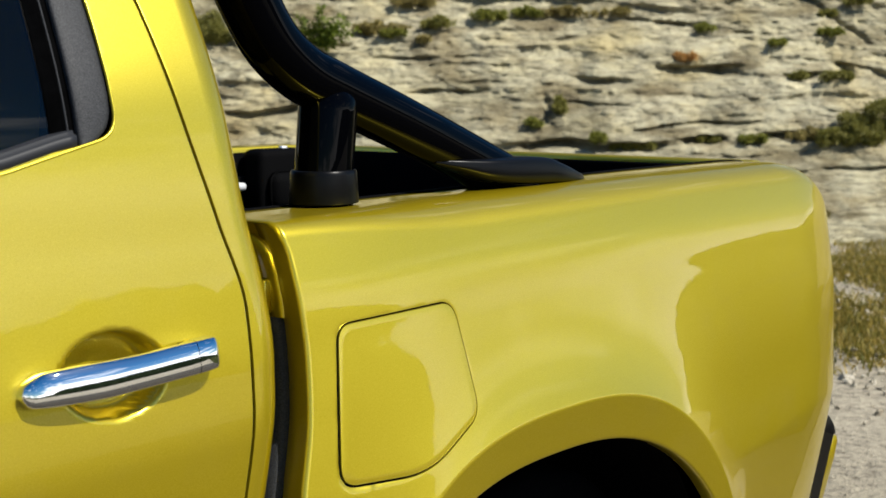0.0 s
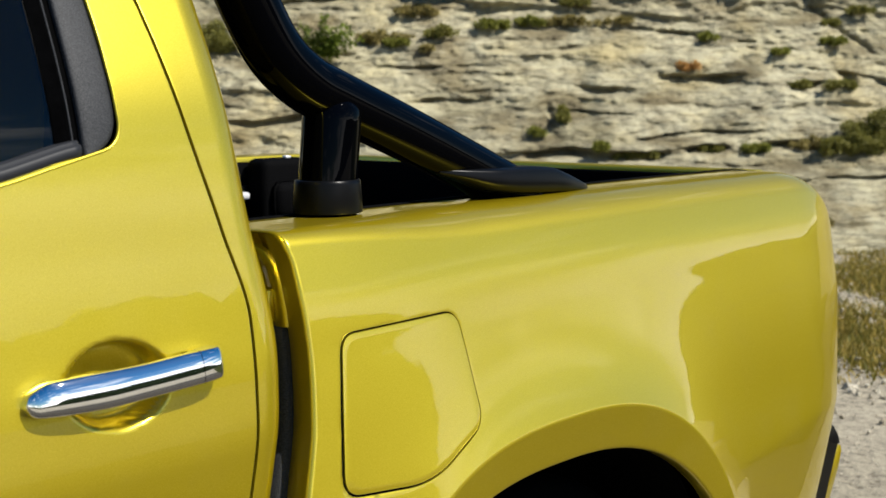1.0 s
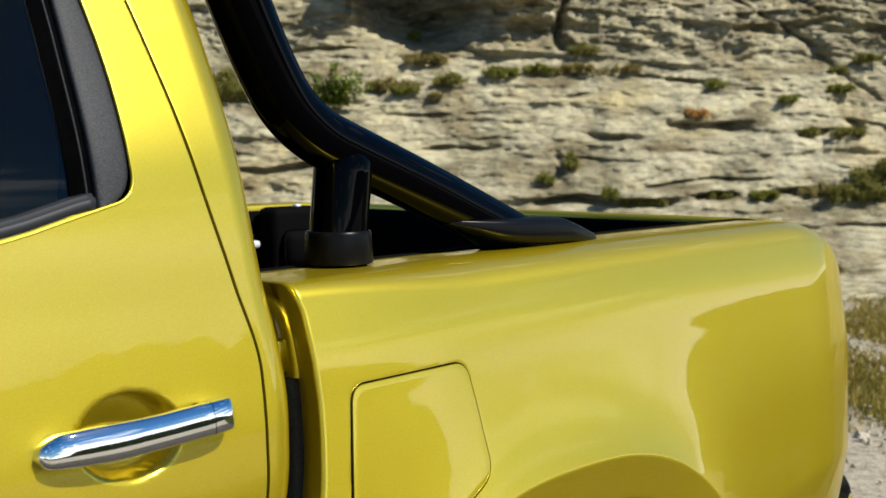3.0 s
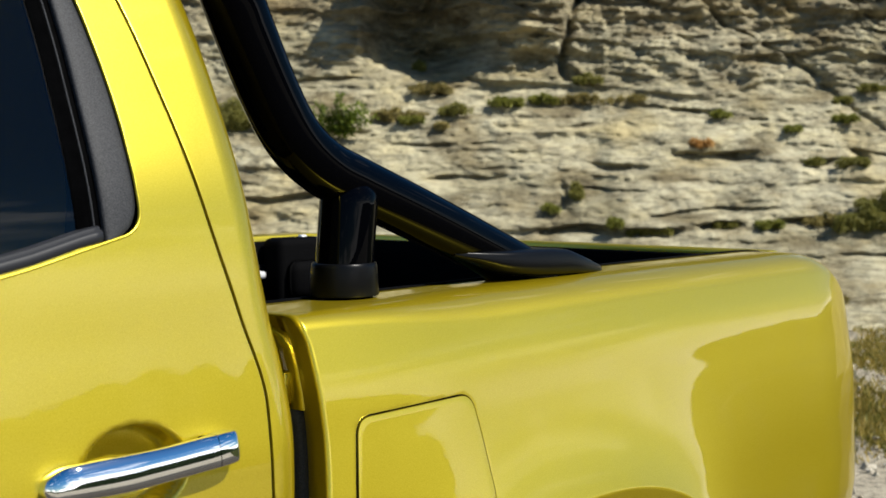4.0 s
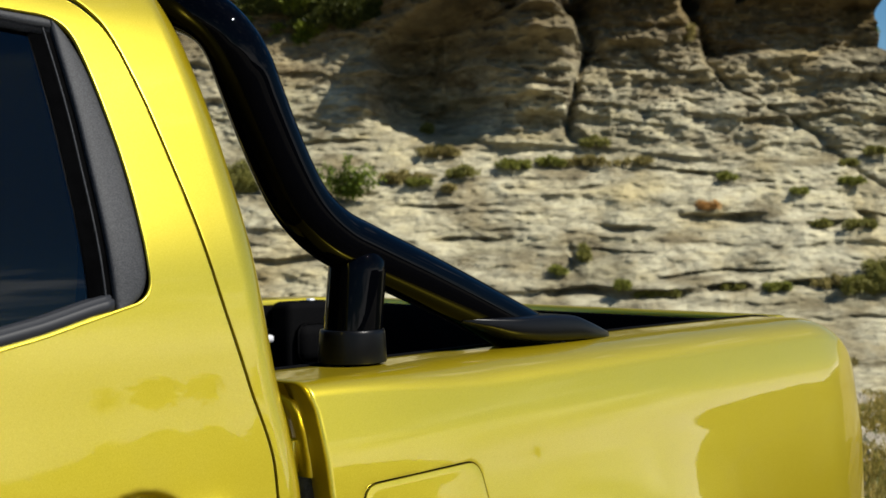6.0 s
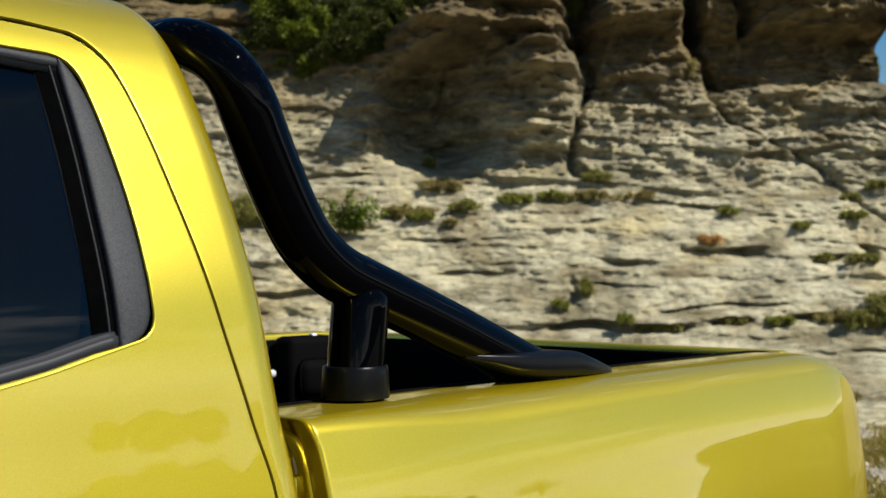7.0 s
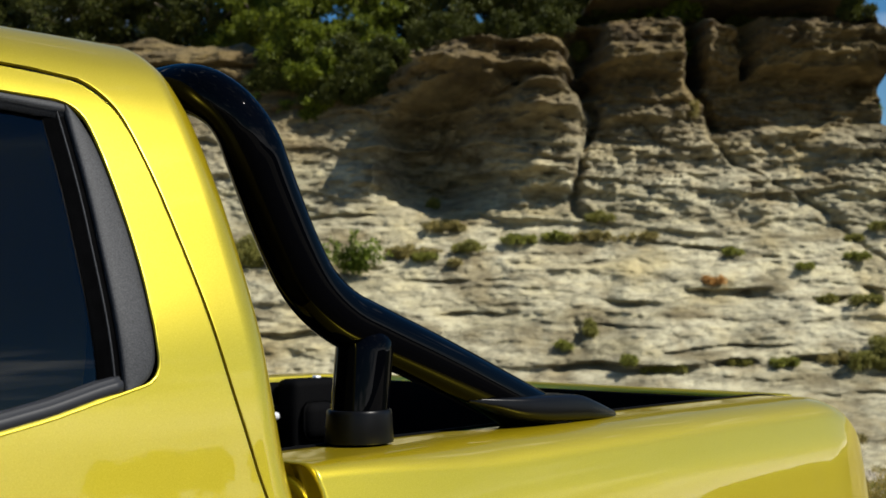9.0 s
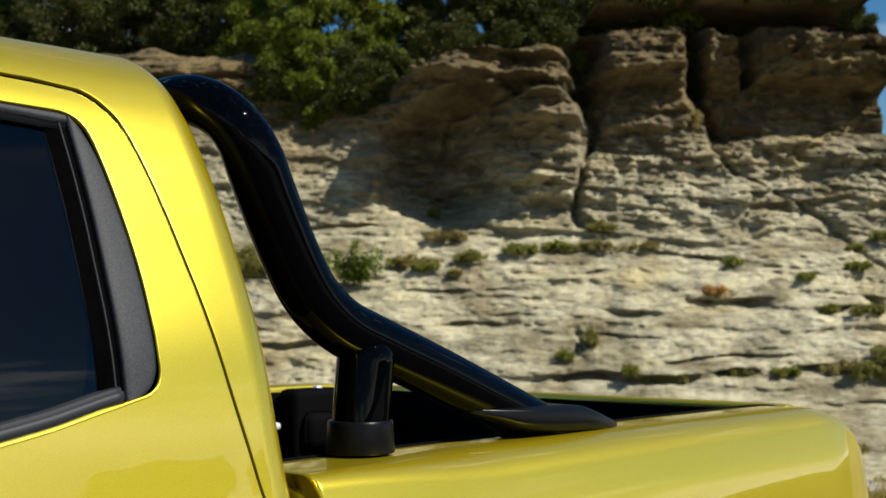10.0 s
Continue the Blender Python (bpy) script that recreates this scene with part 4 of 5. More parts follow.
rail_front = part("bed_front_rail", bm, PAINT, truck)
# inner flange under the rail corner, a bracket, and the black rubber strip below
rows = []
for z, y in ((1.236, 0.060), (1.226, 0.034), (1.210, 0.018), (1.185, 0.008), (1.15, 0.002), (1.128, 0.000)):
    x = float(bed_front(z)) + 0.002
    rows.append([(x + 0.012, y + 0.010, z), (x + 0.004, y + 0.014, z), (x + 0.002, y + 0.024, z), (x + 0.003, y + 0.040, z), (x + 0.03, y + 0.046, z)])
bm, _ = grid(rows)
bmesh.ops.recalc_face_normals(bm, faces=bm.faces[:])
part("corner_flange", bm, PAINT, truck, "yellow inner flange at the bed's front corner")
bm = box((-0.016, 0.034, 1.132), (0.002, 0.054, 1.178), 0.004)
part("bracket", bm, PAINT, truck)
rows = []
for z in np.linspace(0.50, 1.128, 30):
    x, y = float(bed_front(z)) + 0.004, bed_y(0.0, z) + 0.054
    rows.append([(x + 0.022, y, z), (x + 0.004, y + 0.001, z), (x - 0.004, y + 0.006, z), (x - 0.005, y + 0.030, z), (x - 0.002, y + 0.045, z), (x + 0.020, 0.16, z)])
bm, v = grid(rows)
bm.faces.new(v[-1])
bmesh.ops.recalc_face_normals(bm, faces=bm.faces[:])
gap_seal = part("gap_seal", bm, GRAIN, truck, "black rubber strip between cab and bed")

for ob in (door, quarter, shut_shade, seal, back, side, front_wall, rail_front, flap):
    if ob is not flap:
        mirrored(ob)
for ob in list(door.children):
    if ob.name.split(".")[0] in ("corner_trim", "run_channel", "channel_lip", "header_trim", "belt_moulding", "window_glass"):
        twin = mirrored(ob)
        twin.parent = bpy.data.objects["door.001"]
        twin.visible_shadow = ob.visible_shadow

# liner of the bed: floor, walls
bm = bmesh.new()
box((0.04, INNER + 0.0, 0.78), (1.60, WIDTH - INNER, 0.80), 0.0, bm)
box((0.035, INNER - 0.02, 0.80), (0.06, WIDTH - INNER + 0.02, 1.225), 0.0, bm)
liner = part("bed_floor", bm, LINER, truck, "black plastic load bed liner")
for y0, y1 in ((INNER - 0.045, INNER - 0.004), (WIDTH - INNER - 0.006, WIDTH - INNER + 0.045)):
    bm = box((0.05, y0, 0.79), (1.60, y1, 1.251 if y0 > 1 else 1.236), 0.004)
    for k in range(7):
        box((0.16 + k * 0.2, y0 - 0.006 if y0 > 1 else y1 - 0.002, 0.82), (0.26 + k * 0.2, y0 + 0.002 if y0 > 1 else y1 + 0.006, 1.19), 0.003, bm)
    part("liner_wall", bm, LINER, truck)
# black cap over the inner edge of the near rail
for y0, fl in ((INNER, 1),):
    rows = []
    for x in np.linspace(0.03, 1.52, 60):
        zt = float(rail_top(x))
        rows.append([(x, y0 + fl * dy, zt + dz) for dy, dz in ((-0.016, -0.0008), (-0.0155, 0.0016), (-0.008, 0.0022), (0.002, 0.0012), (0.004, -0.002), (0.004, -0.05))])
    bm, _ = grid(rows)
    bmesh.ops.recalc_face_normals(bm, faces=bm.faces[:])
    part("rail_cap", bm, LINER, truck, "black liner lip over the rail's edge")
# rail track with a cleat and a black box at the far wall
far = WIDTH - INNER
bm = box((0.25, far - 0.028, 1.15), (1.5, far - 0.006, 1.185), 0.003)
part("cargo_track", bm, MATT_BLACK, truck)
bm = box((1.02, far - 0.075, 1.150), (1.16, far - 0.022, 1.172), 0.008)
box((1.03, far - 0.11, 1.140), (1.06, far - 0.07, 1.180), 0.01, bm)
part("cleat", bm, STEEL, truck, "pale metal tie-down cleat")
bm = box((1.19, far - 0.10, 0.99), (1.37, far - 0.012, 1.262), 0.022, segments=3)
box((1.21, far - 0.135, 1.09), (1.32, far - 0.09, 1.20), 0.03, bm, 3)
stow = part("stow_box", bm, LINER, truck, "black plastic box clipped inside the bed")
bm = box((1.295, far - 0.070, 1.258), (1.315, far - 0.05, 1.268), 0.004)
part("bolt", bm, STEEL, stow)

# tailgate
bm = box((1.560, 0.17, 0.80), (1.605, WIDTH - 0.17, 1.259), 0.010, segments=3)
box((1.60, 0.11, 0.70), (1.66, WIDTH - 0.11, 1.15), 0.02, bm, 3)
gate = part("tailgate", bm, PAINT, truck, "yellow tailgate, closed")
bm = box((1.545, 0.15, 0.80), (1.559, WIDTH - 0.15, 1.246), 0.004)
part("gate_liner", bm, LINER, gate)
# rear bumper: its skin tucks under towards the bottom, a black pad lies on top
def bumper_rows(outline):
    rows = []
    for k in np.linspace(-1, 1, 50):
        off = 0.02 * abs(k) ** 8
        row = []
        for x, z, back in outline:
            half_wide = WIDTH / 2 - 0.017 - back - 0.22 * max(0.60 - z, 0)
            row.append((x - (off if x > 1.70 else 0), WIDTH / 2 + half_wide * k, z))
        rows.append(row)
    bm, v = grid(rows)
    bm.faces.new(v[0]), bm.faces.new(v[-1])
    bmesh.ops.recalc_face_normals(bm, faces=bm.faces[:])
    return bm


bumper = part("rear_bumper", bumper_rows([(1.734, 0.40, 0.001), (1.738, 0.41, 0), (1.750, 0.45, 0), (1.754, 0.54, 0), (1.750, 0.588, 0.001), (1.744, 0.603, 0.004), (1.730, 0.606, 0.008)]), PAINT, truck, "yellow rear bumper")
part("step_pad", bumper_rows([(1.58, 0.42, 0.02), (1.732, 0.42, 0.002), (1.729, 0.608, 0.004), (1.745, 0.609, 0.006), (1.747, 0.625, 0.011), (1.742, 0.645, 0.020), (1.728, 0.655, 0.024), (1.58, 0.658, 0.035)]), MATT_BLACK, bumper, "black plastic step pad")

# wheel housings and wheels
def housing(cx, y0, depth):
    rows = []
    for w in np.linspace(-0.2, math.pi + 0.2, 50):
        c, s = math.cos(w), math.sin(w)
        k = (abs(c) ** 2.5 + abs(s) ** 2.5) ** (-1 / 2.5)
        p = (cx + 0.452 * k * c, 0.388 + 0.448 * k * s)
        rows.append([(p[0], y0, p[1]), (p[0], y0 + depth, p[1]), (cx, y0 + depth, 0.39)])
    bm, _ = grid(rows)
    return bm


part("wheel_housing", housing(0.575, -0.022, 0.36), LINER, truck, "black wheel arch liner")
part("wheel_housing", housing(0.575, WIDTH + 0.022, -0.36), LINER, truck)


def wheel(x, y, face):
    rows = []
    for w in np.linspace(0, math.tau, 72):
        row = []
        for r, d in ((0.24, 0.02), (0.27, 0.0), (0.34, -0.004), (0.372, 0.006), (0.384, 0.03), (0.386, 0.12), (0.384, 0.21), (0.36, 0.24), (0.25, 0.24)):
            row.append((x + r * math.cos(w), y + face * d, 0.386 + r * math.sin(w)))
        rows.append(row)
    bm, _ = grid(rows)
    w_ob = part("wheel", bm, LINER, truck, "black tyre on alloy rim")
    bm = bmesh.new()
    rows = [[(x + r * math.cos(w), y + face * d, 0.386 + r * math.sin(w)) for r, d in ((0.243, 0.02), (0.22, 0.03), (0.21, 0.08), (0.12, 0.09))] for w in np.linspace(0, math.tau, 60)]
    grid(rows, bm)
    for k in range(6):
        a = k * math.tau / 6
        p = [(x + r * math.cos(a + t), y + face * d, 0.386 + r * math.sin(a + t)) for r, t, d in ((0.02, -0.6, 0.03), (0.225, -0.12, 0.022), (0.225, 0.12, 0.022), (0.02, 0.6, 0.03))]
        q = [(px, py + face * 0.03, pz) for px, py, pz in p]
        vv = [bm.verts.new(c) for c in p + q]
        for f in ((0, 1, 2, 3), (7, 6, 5, 4), (0, 4, 5, 1), (1, 5, 6, 2), (2, 6, 7, 3), (3, 7, 4, 0)):
            bm.faces.new([vv[i] for i in f])
    part("rim", bm, ALLOY, w_ob)


for wx in (0.575, -2.575):
    wheel(wx, 0.05, 1)
    wheel(wx, WIDTH - 0.05, -1)

# the rest of the cab and the nose, plain
def nose_section(x):
    top = float(curve([-3.6, -3.5, -3.2, -2.5, -2.15, -1.55, -1.30], [0.62, 0.90, 1.10, 1.19, 1.24, 1.70, 1.80])(x))
    half = float(curve([-3.6, -3.45, -3.1, -1.2], [0.55, 0.78, 0.905, 0.916])(x))
    up = float(smooth(x, -2.2, -1.5))
    row = []
    for y, z in ((-half, 0.45), (-half - 0.0, 0.95), (-half + 0.03, 1.08)):
        row.append((x, 0.87 + y, min(z, top - 0.05)))
    row.append((x, 0.87 - half + 0.06 + 0.14 * up, min(top - 0.03, 1.72)))
    row.append((x, 0.87 - half + 0.16 + 0.16 * up, top))
    row.append((x, 0.87, top + 0.03))
    return row + [(px, WIDTH - py, pz) for px, py, pz in reversed(row[:-1])]


bm, v = grid([nose_section(x) for x in (-3.6, -3.54, -3.45, -3.3, -3.0, -2.6, -2.2, -2.0, -1.8, -1.6, -1.4, -1.222)])
bm.faces.new(v[0])
bmesh.ops.recalc_face_normals(bm, faces=bm.faces[:])
part("front_body", bm, PAINT, truck)
bm = box((-2.4, 0.05, 0.36), (1.58, WIDTH - 0.05, 0.50), 0.02)
part("chassis", bm, RUBBER, truck)
# cabin lining: floor, seat back, headliner
bm = box((-1.6, 0.05, 0.52), (-0.12, WIDTH - 0.05, 0.60))
box((-0.42, 0.16, 0.60), (-0.17, WIDTH - 0.16, 1.22), 0.05, bm)
part("rear_seat", bm, LINER, truck, "black cabin seat")

# ---- sports bar ----
half = [(0.64, 0.122, 1.254), (0.56, 0.127, 1.288), (0.48, 0.13, 1.321), (0.40, 0.13, 1.3525), (0.313, 0.13, 1.3855), (0.24, 0.13, 1.412), (0.194, 0.13, 1.429), (0.15, 0.13, 1.446), (0.11, 0.13, 1.471),
        (0.078, 0.13, 1.502), (0.047, 0.13, 1.549), (0.021, 0.13, 1.597), (-0.0023, 0.13, 1.6439), (-0.0206, 0.13, 1.6819), (-0.0362, 0.133, 1.7098), (-0.0528, 0.146, 1.7361), (-0.0663, 0.172, 1.7555),
        (-0.0718, 0.215, 1.7670), (-0.0725, 0.28, 1.769), (-0.0725, 0.42, 1.770), (-0.0725, 0.87, 1.771)]
line = spline(half, 8)
line = np.vstack([line, (line * (1, -1, 1) + (0, WIDTH, 0))[::-1][1:]])
thick = 0.0368 + 0.0057 * smooth(line[:, 2], 1.745, 1.67)
bar = part("sports_bar", tube(line, thick, 40), GLOSS_BLACK, truck, "gloss black tubular sports bar")


def post(y):
    p = part("post", tube([(0.176, y, 1.26), (0.1785, y, 1.30), (0.188, y, 1.395), (0.1905, y, 1.412), (0.193, y, 1.424), (0.195, y, 1.431)], [0.0435, 0.0435, 0.0435, 0.042, 0.035, 0.018], 40), GLOSS_BLACK, bar)
    rows = []
    for r, z in ((0.038, 1.262), (0.0490, 1.2615), (0.0498, 1.264), (0.0475, 1.303), (0.0465, 1.3085), (0.0450, 1.310), (0.038, 1.309)):
        rows.append([(0.178 + r * math.cos(w) * 1.06, y + r * math.sin(w), z) for w in np.linspace(0, math.tau, 48, endpoint=False)])
    bm, _ = grid(rows, closed=True)
    bmesh.ops.recalc_face_normals(bm, faces=bm.faces[:])
    part("collar", sharp(bm, 60), MATT_BLACK, bar, "matt black collar at the post's foot")


def shoe(y0, flip):
    zt_ = curve([0.405, 0.50, 0.60, 0.655, 0.70, 0.75, 0.79, 0.812], [1.314, 1.313, 1.312, 1.309, 1.297, 1.282, 1.271, 1.2645])
    zl_ = curve([0.405, 0.45, 0.50, 0.55, 0.60, 0.66, 0.812], [1.307, 1.292, 1.275, 1.266, 1.261, 1.258, 1.256])
    hw_ = curve([0.405, 0.46, 0.52, 0.60, 0.68, 0.75, 0.79, 0.812], [0.012, 0.038, 0.053, 0.056, 0.053, 0.040, 0.024, 0.004])
    rows = []
    for x in np.linspace(0.405, 0.812, 50):
        zt, zl, hw = float(zt_(x)), float(zl_(x)), float(hw_(x))
        zt = max(zt, zl + 0.001)
        row = []
        for w in np.linspace(0, math.tau, 32, endpoint=False):
            c, s = math.cos(w), math.sin(w)
            q = abs(s) ** 0.3 if s > 0 else -abs(s) ** 0.9
            row.append((x, y0 + flip * (hw * math.copysign(abs(c) ** (0.8 if s < 0 else 0.3), c) * (1.0 - 0.05 * q)), (zt + zl) / 2 + (zt - zl) / 2 * q))
        rows.append(row)
    bm, v = grid(rows, closed=True)
    bm.faces.new(v[0]), bm.faces.new(v[-1])
    bmesh.ops.recalc_face_normals(bm, faces=bm.faces[:])
    part("shoe", sharp(bm, 40), MATT_BLACK, bar, "satin black shoe at the bar's lower end")


for yy, fl in ((0.125, 1), (WIDTH - 0.125, -1)):
    post(yy)
    shoe(yy - 0.005 * fl, fl)

# ---- plants ----
def leaf_cloud(rng, centres, radii, count, length, width, droop=0.0, squash=0.8):
    """Small pointed leaves strewn through overlapping clumps."""
    centres, radii = np.array(centres), np.array(radii)
    pick = rng.choice(len(centres), count, p=radii ** 2 / (radii ** 2).sum())
    way = rng.normal(size=(count, 3))
    way /= np.linalg.norm(way, axis=1)[:, None]
    r = radii[pick] * rng.uniform(0.25, 1.0, count) ** 0.5
    p = centres[pick] + way * r[:, None] * (1, 1, squash)
    out = way * 0.7 + rng.normal(size=(count, 3)) * 0.6 + np.array((0, 0, 0.25 - droop))
    out /= np.linalg.norm(out, axis=1)[:, None]
    side = np.cross(out, rng.normal(size=(count, 3)))
    side /= np.linalg.norm(side, axis=1)[:, None]
    ln = (length * rng.uniform(0.6, 1.3, count))[:, None]
    wd = (width * rng.uniform(0.6, 1.3, count))[:, None]
    v = np.stack([p, p + out * ln * 0.5 + side * wd, p + out * ln, p + out * ln * 0.5 - side * wd], 1)
    return v.reshape(-1, 3), np.arange(count * 4).reshape(-1, 4)


def rock_place(a, z):
    return np.array(site(a, float(face_distance(np.array([a]), np.array([z]))[0]), z))


def shrub(seed, a, z, w, h, mat, label, leaf=0.046, dense=1.0):
    rng = np.random.default_rng(seed)
    foot = rock_place(a, z)
    n = max(9, int(14 + 40 * w))
    cs, rs = [], []
    for _ in range(n):
        off = rng.uniform(-0.5, 0.5)
        r = h * rng.uniform(0.10, 0.30) * (1 - 0.5 * abs(off))
        c = foot + np.array(RIGHT) * off * w * 0.95 - np.array(AHEAD) * rng.uniform(-0.02, 0.12) + np.array((0, 0, rng.uniform(0.02, 0.85) * h * (1 - 1.3 * abs(off) ** 1.3)))
        cs.append(c), rs.append(r)
    count = int(dense * min(9000, 900 + 34000 * w * h))
    v, f = leaf_cloud(rng, cs, rs, count, leaf, leaf * 0.13, squash=0.8)
    ob = tagged(raw("shrub", v, f, mat, soft=False), label, "shrub", "shrubs on the rock")
    return ob


def fronds(seed, a, z, w, h, mat, label):
    """An open shrub: thin stems that fan out, with leaves in pairs along them."""
    rng = np.random.default_rng(seed)
    foot = rock_place(a, z)
    cs, rs = [], []
    for k in range(15):
        lean = rng.uniform(-0.62, 0.62)
        reach = h * rng.uniform(0.6, 1.15)
        tip = foot + np.array(RIGHT) * lean * w * 1.2 - np.array(AHEAD) * rng.uniform(0.0, 0.25) + np.array((0, 0, reach * (1 - 0.55 * abs(lean))))
        mid = foot * 0.5 + tip * 0.5 + np.array((0, 0, 0.16 * reach))
        for q in np.linspace(0.25, 1, 9):
            cs.append(foot * (1 - q) ** 2 + mid * 2 * q * (1 - q) + tip * q * q)
            rs.append(0.030 * (1.25 - 0.7 * q))
    v, f = leaf_cloud(rng, cs, rs, 1500, 0.07, 0.011, squash=0.8)
    return tagged(raw("shrub", v, f, mat, soft=False), label, "shrub", "shrubs on the rock")


GREEN_L, DRY_L, FRESH_L, RUST_L = ("low grey-green shrub growing on the rock", "dry brownish tuft in a rock crevice", "small bright green herb on the rock", "rusty orange herb on pale rock")
SHRUBS = [(-1.25, 1.80, 0.55, 0.72, LEAFY, "dark green leafy shrub rooted in the rock"), (-2.38, 1.95, 0.6, 0.60, HERB, GREEN_L), (-0.28, 2.36, 0.48, 0.18, DRY, DRY_L), (-0.62, 2.05, 0.62, 0.20, DRY, DRY_L), (-0.5, 2.0, 0.35, 0.13, FRESH, FRESH_L),
          (0.0, 2.10, 0.33, 0.20, HERB, GREEN_L), (0.55, 2.20, 0.36, 0.17, FRESH, FRESH_L), (0.98, 2.23, 0.36, 0.15, FRESH, FRESH_L), (1.42, 2.22, 0.7, 0.16, DRY, DRY_L), (1.95, 2.25, 0.3, 0.09, DRY, DRY_L),
          (1.48, 2.46, 0.3, 0.16, HERB, GREEN_L), (2.62, 1.74, 0.24, 0.12, ORANGE, RUST_L), (2.90, 2.06, 0.17, 0.09, FRESH, FRESH_L), (4.22, 2.0, 0.26, 0.12, FRESH, FRESH_L), (4.28, 2.22, 0.22, 0.10, HERB, GREEN_L),
          (3.75, 1.53, 0.24, 0.13, HERB, GREEN_L), (4.12, 1.52, 0.3, 0.15, HERB, GREEN_L), (3.62, 1.9, 0.15, 0.05, FRESH, FRESH_L), (0.94, 1.07, 0.16, 0.11, FRESH, FRESH_L), (1.23, 1.20, 0.09, 0.27, HERB, GREEN_L),
          (1.56, 0.92, 0.14, 0.15, FRESH, FRESH_L), (1.93, 0.84, 0.4, 0.11, HERB, GREEN_L), (2.72, 0.90, 0.25, 0.09, HERB, GREEN_L), (3.13, 0.90, 0.25, 0.14, FRESH, FRESH_L), (3.70, 0.92, 0.4, 0.19, DRY, DRY_L),
          (4.05, 0.88, 0.6, 0.36, HERB, GREEN_L), (4.45, 1.0, 0.7, 0.55, HERB, GREEN_L), (0.62, 0.66, 0.34, 0.14, DRY, DRY_L), (3.48, 0.22, 0.3, 0.15, DRY, DRY_L), (-0.42, 2.68, 0.1, 0.22, HERB, GREEN_L),
          (1.46, 4.62, 0.42, 0.42, FRESH, "yellow-green fern in a cliff fissure"), (2.62, 3.75, 0.2, 0.35, DRY, DRY_L), (1.95, 0.35, 0.2, 0.06, DRY, DRY_L), (4.6, 2.35, 0.3, 0.1, HERB, GREEN_L), (-0.15, 1.95, 0.12, 0.06, DRY, DRY_L)]
for i, (a, z, w, h, mat, lab) in enumerate(SHRUBS):
    if mat is LEAFY:
        fronds(100 + i, a, z, w, h * 0.62, mat, lab)
        continue
    shrub(100 + i, a, z, w * (1.05 if h < 0.3 else 1.15), h * 0.55, mat, lab, 0.046, 0.9)


def tree(seed, a, d, z, height, spread_, mat, label, leaves=7000, leaf=0.07, lean=0.0, group="trees on the cliff top"):
    rng = np.random.default_rng(seed)
    foot = np.array(site(a, d, z))
    root = tagged(new("tree"), label, "tree", group)
    line = [foot + np.array((0, 0, height * k)) + np.array(RIGHT) * (lean * height * k * k + 0.05 * rng.normal() * (k > 0)) + np.array(AHEAD) * 0.05 * rng.normal() * (k > 0) for k in np.linspace(0, 0.95, 7)]
    line[0] = line[0] - np.array((0, 0, 0.3))
    rad = [0.045 * height * (1 - 0.88 * k) * 0.6 for k in np.linspace(0, 1, 7)]
    bm = tube(line, rad, 8)
    cs, rs = [], []
    for k in range(54):
        up = rng.uniform(0.02, 0.97)
        base = line[min(int(up * 6.5), 6)]
        w = rng.uniform(0, math.tau)
        reach = spread_ * (1.05 - 0.75 * up) * rng.uniform(0.45, 1.0)
        tip = base + np.array((math.cos(w) * reach, math.sin(w) * reach, reach * rng.uniform(0.15, 0.6)))
        tube([base, base * 0.5 + tip * 0.5 + np.array((0, 0, 0.04 * height)), tip], [0.018 * height * 0.5, 0.012 * height * 0.5, 0.004 * height], 6, bm)
        for q in (0.4, 0.6, 0.8, 1.0):
            cs.append(base * (1 - q) + tip * q + rng.normal(size=3) * 0.1 * spread_)
            rs.append(spread_ * rng.uniform(0.07, 0.20) * (1.1 - 0.4 * up))
    cs.append(np.array(line[-1])), rs.append(0.22 * spread_)
    part("trunk", bm, BARK, root)
    v, f = leaf_cloud(rng, cs, rs, leaves, leaf, leaf * 0.16, squash=0.7)
    raw("crown", v, f, mat, root, soft=False)
    return root


PINE_L, OAK_L = "dark green bushy pine on the cliff top", "yellow-green bushy tree on the cliff top"
TREES = [(-7.0, 19.5, 5.0, 3.8, 1.8, PINE, PINE_L), (-5.7, 18.5, 4.9, 3.6, 1.5, PINE, PINE_L), (-4.7, 18.6, 5.0, 3.2, 1.3, PINE, PINE_L), (-3.75, 18.2, 4.9, 3.0, 1.2, PINE, PINE_L), (-3.0, 17.6, 4.75, 2.6, 0.95, OAK, OAK_L),
         (-2.15, 15.9, 4.15, 2.2, 0.75, OAK, OAK_L), (-1.95, 15.5, 4.1, 1.1, 0.42, OAK, OAK_L), (-1.30, 16.2, 4.35, 2.2, 0.72, OAK, OAK_L), (-0.70, 16.6, 4.5, 1.8, 0.6, PINE, PINE_L), (-0.1, 16.8, 4.6, 2.3, 0.9, PINE, PINE_L),
         (0.7, 17.0, 4.8, 2.0, 0.9, PINE, PINE_L), (1.6, 17.4, 5.0, 2.2, 1.0, PINE, PINE_L), (2.45, 15.6, 4.85, 1.2, 0.5, OAK, OAK_L), (3.3, 17.5, 5.1, 2.0, 0.9, PINE, PINE_L), (5.3, 18.5, 4.4, 1.2, 0.7, OAK, OAK_L)]
for i, (a, d, z, h, w, mat, lab) in enumerate(TREES):
    tree(300 + i, a, d, z, h * 0.85, w, mat, lab, leaves=int(20000 + 22000 * w), leaf=0.075)

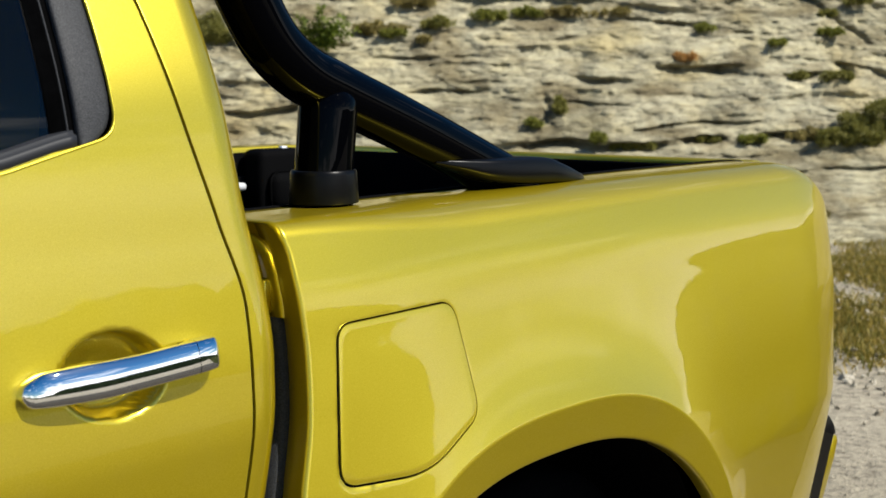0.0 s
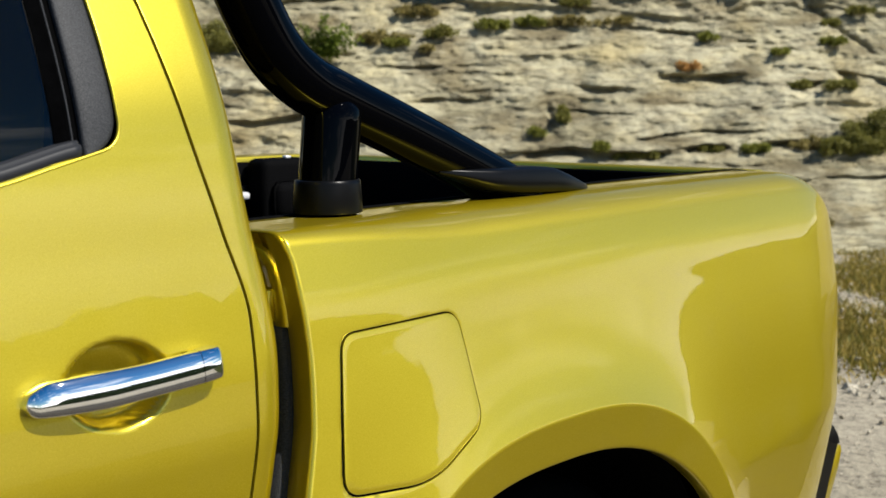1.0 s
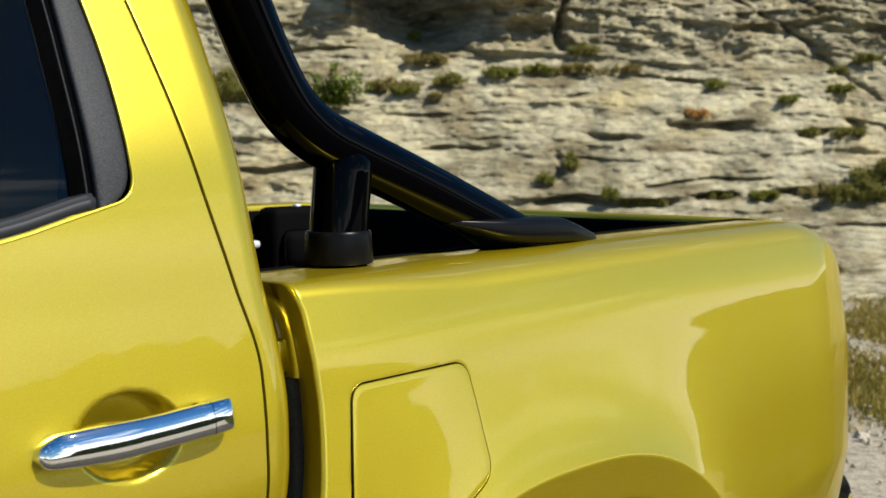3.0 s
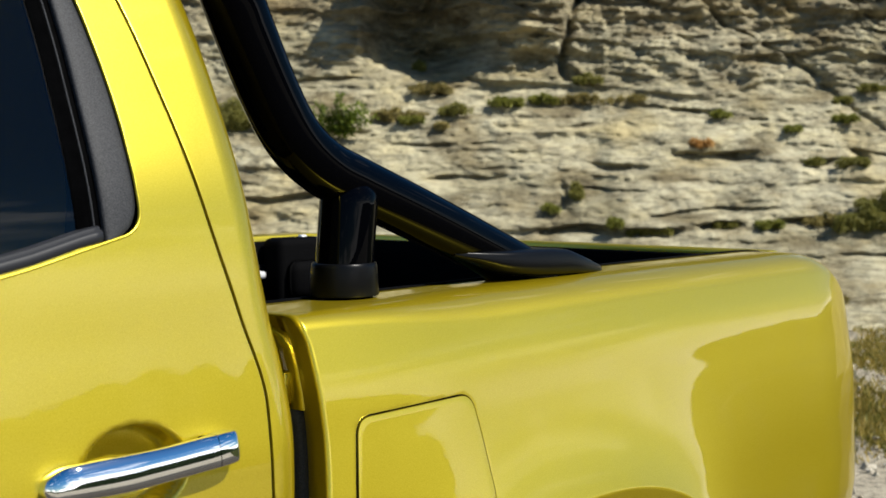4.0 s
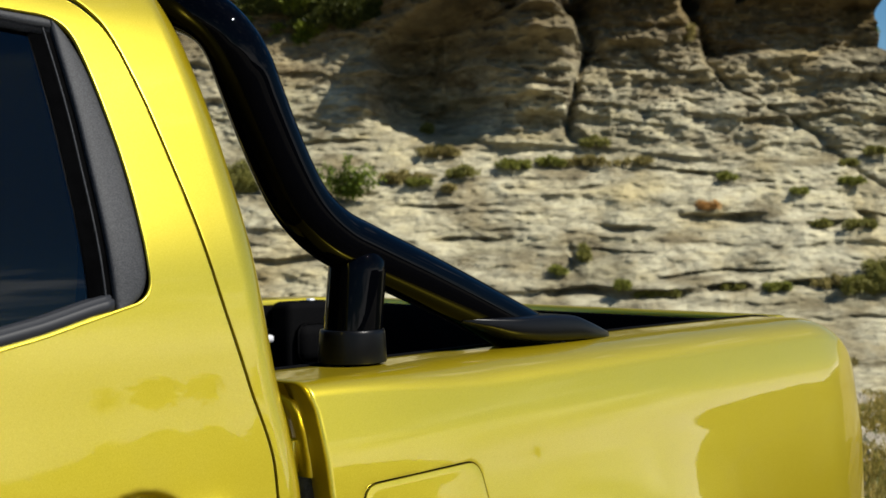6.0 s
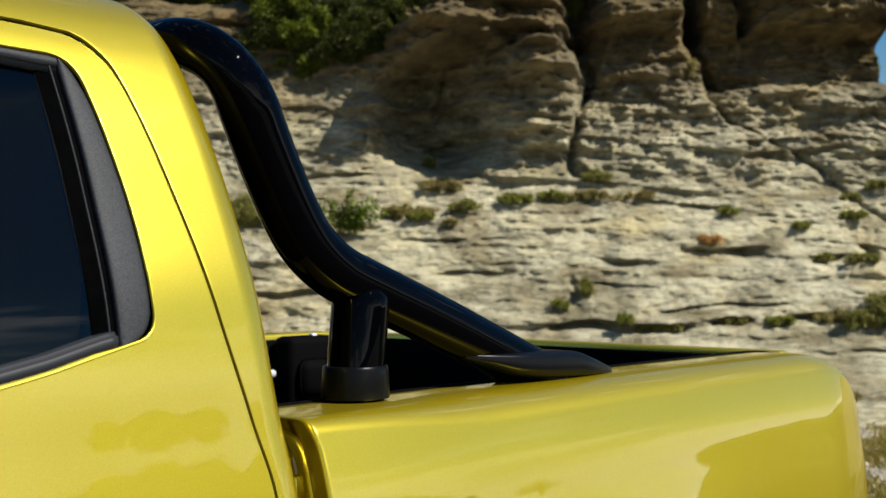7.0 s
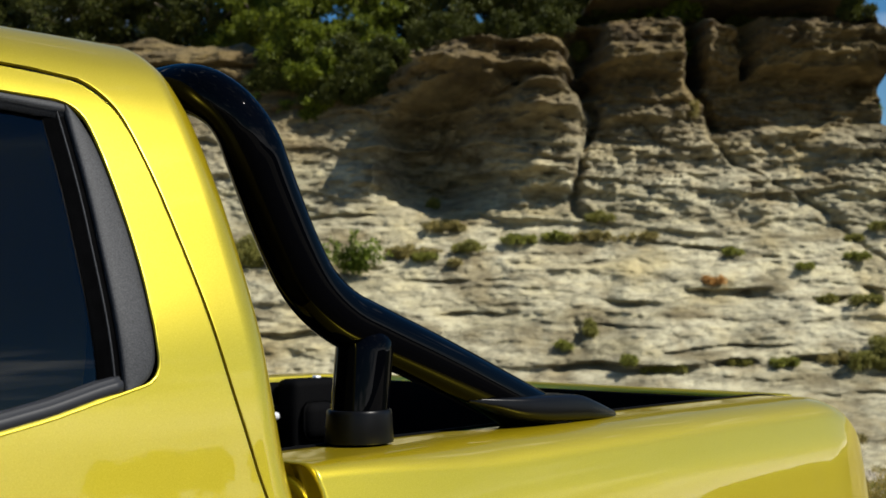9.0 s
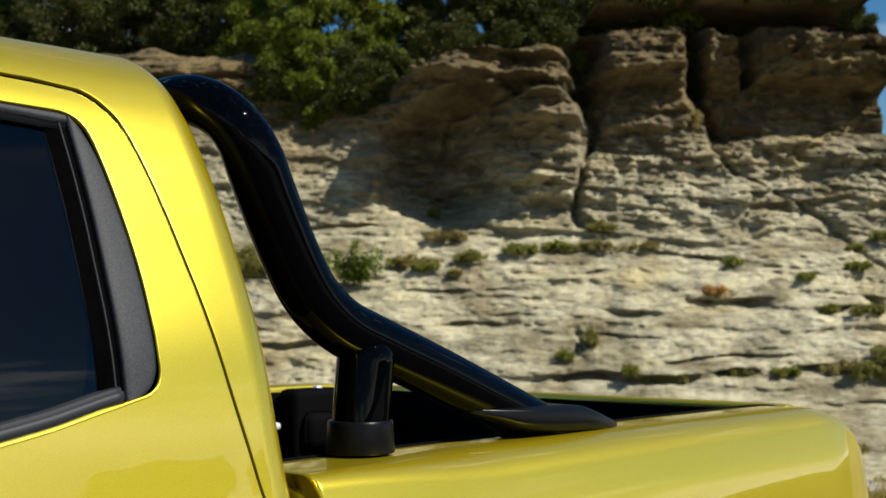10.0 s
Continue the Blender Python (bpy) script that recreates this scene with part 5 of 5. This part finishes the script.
# brush that hangs over the cliff's rim
for i, (a, z, w, h) in enumerate(((1.0, 4.72, 0.5, 0.35), (1.5, 4.98, 0.5, 0.3), (1.6, 5.2, 0.8, 0.4), (2.3, 5.25, 0.7, 0.35), (3.1, 5.2, 0.9, 0.4), (3.9, 5.22, 0.9, 0.35), (2.0, 4.98, 0.6, 0.3), (3.0, 5.0, 0.6, 0.3), (3.6, 5.0, 0.6, 0.25), (4.2, 5.0, 0.6, 0.25), (1.75, 5.35, 0.7, 0.4), (2.45, 5.0, 0.45, 0.6), (3.1, 5.35, 0.8, 0.3), (3.9, 5.3, 0.6, 0.35), (-0.3, 4.6, 0.7, 0.4), (0.4, 4.7, 0.7, 0.35), (4.6, 4.9, 0.4, 0.3))):
    shrub(500 + i, a, z, w, h, PINE, "dark green brush on the cliff's rim", 0.05)

# dark bushes beside the overhang, some added to stand in for shadow
for i, (a, z, w, h) in enumerate(((-1.45, 3.98, 0.6, 0.36), (-1.15, 4.05, 0.5, 0.34), (-1.75, 4.0, 0.7, 0.4), (-1.2, 4.25, 0.6, 0.4), (-2.4, 4.2, 0.7, 0.5), (-1.5, 4.35, 0.9, 0.5), (-1.05, 4.45, 0.6, 0.35), (-2.0, 4.35, 0.8, 0.6))):
    shrub(540 + i, a, z, w, h, PINE, "dense dark green bush deepening the shade beside the overhang", 0.06)

# ---- grass strip at the rock's foot, and loose stones on the gravel ----
rng = np.random.default_rng(5)
count = 150000
ga = np.concatenate([rng.uniform(-7, 10, count // 2), rng.uniform(2.2, 5.6, count // 2)])
gd = rng.uniform(6.2, 11.7, count)
keep = 1.5 * layers(ga * 2.1, gd * 1.0, 131, 4) + 1.0 * np.minimum(smooth(gd, 6.0, 8.8), smooth(gd, 12.0, 10.8)) > 0.48 + 0.35 * rng.normal(size=count)
ga, gd = ga[keep], gd[keep]
n = len(ga)
p = np.array(EYE0) + np.array(RIGHT) * ga[:, None] + np.array(AHEAD) * gd[:, None]
w = rng.uniform(0, math.tau, n)
ht = 0.03 + rng.uniform(0.008, 0.05, n) * (0.7 + 0.5 * value_noise(ga * 2, gd * 2, 141))
wd = rng.uniform(0.004, 0.010, n)
sx = np.stack([np.cos(w), np.sin(w), np.zeros(n)], 1)
tip = p + np.stack([rng.normal(0, 0.03, n), rng.normal(0, 0.03, n), ht], 1)
v = np.stack([p - sx * wd[:, None], p + sx * wd[:, None], tip], 1).reshape(-1, 3) - (0, 0, 0.03)
tagged(raw("grass", v, np.arange(n * 3).reshape(-1, 3), GRASS_M, soft=False), "short dry meadow grass at the foot of the rock", "grass", kind="stuff")

PEBBLE = stone_material("loose_stone", (0.66, 0.60, 0.48), (0.58, 0.53, 0.42), (0.48, 0.43, 0.34), (0.315, 0.27, 0.18), 0.3)
ball = bmesh.new()
bmesh.ops.create_icosphere(ball, subdivisions=1, radius=1.0)
bv = np.array([q.co for q in ball.verts])
bf = np.array([[q.index for q in f.verts] for f in ball.faces])
ball.free()
n = 9000
sa = np.concatenate([rng.uniform(-3, 8, n // 3), rng.uniform(2.0, 5.2, n - n // 3)])
sd = rng.uniform(3.2, 11.5, n)
sr = 0.005 + 0.017 * rng.uniform(0, 1, n) ** 6
vs, fs = [], []
for i in range(n):
    q = bv * (1 + 0.25 * rng.normal(size=(len(bv), 1))) * sr[i] * rng.uniform(0.6, 1.3, 3)
    vs.append(q + np.array(site(sa[i], sd[i], 0.2 * sr[i] - 0.012)))
    fs.append(bf + i * len(bv))
tagged(raw("gravel", np.concatenate(vs), np.concatenate(fs), PEBBLE, soft=False), "loose pale pebbles on the ground", "gravel", kind="stuff")
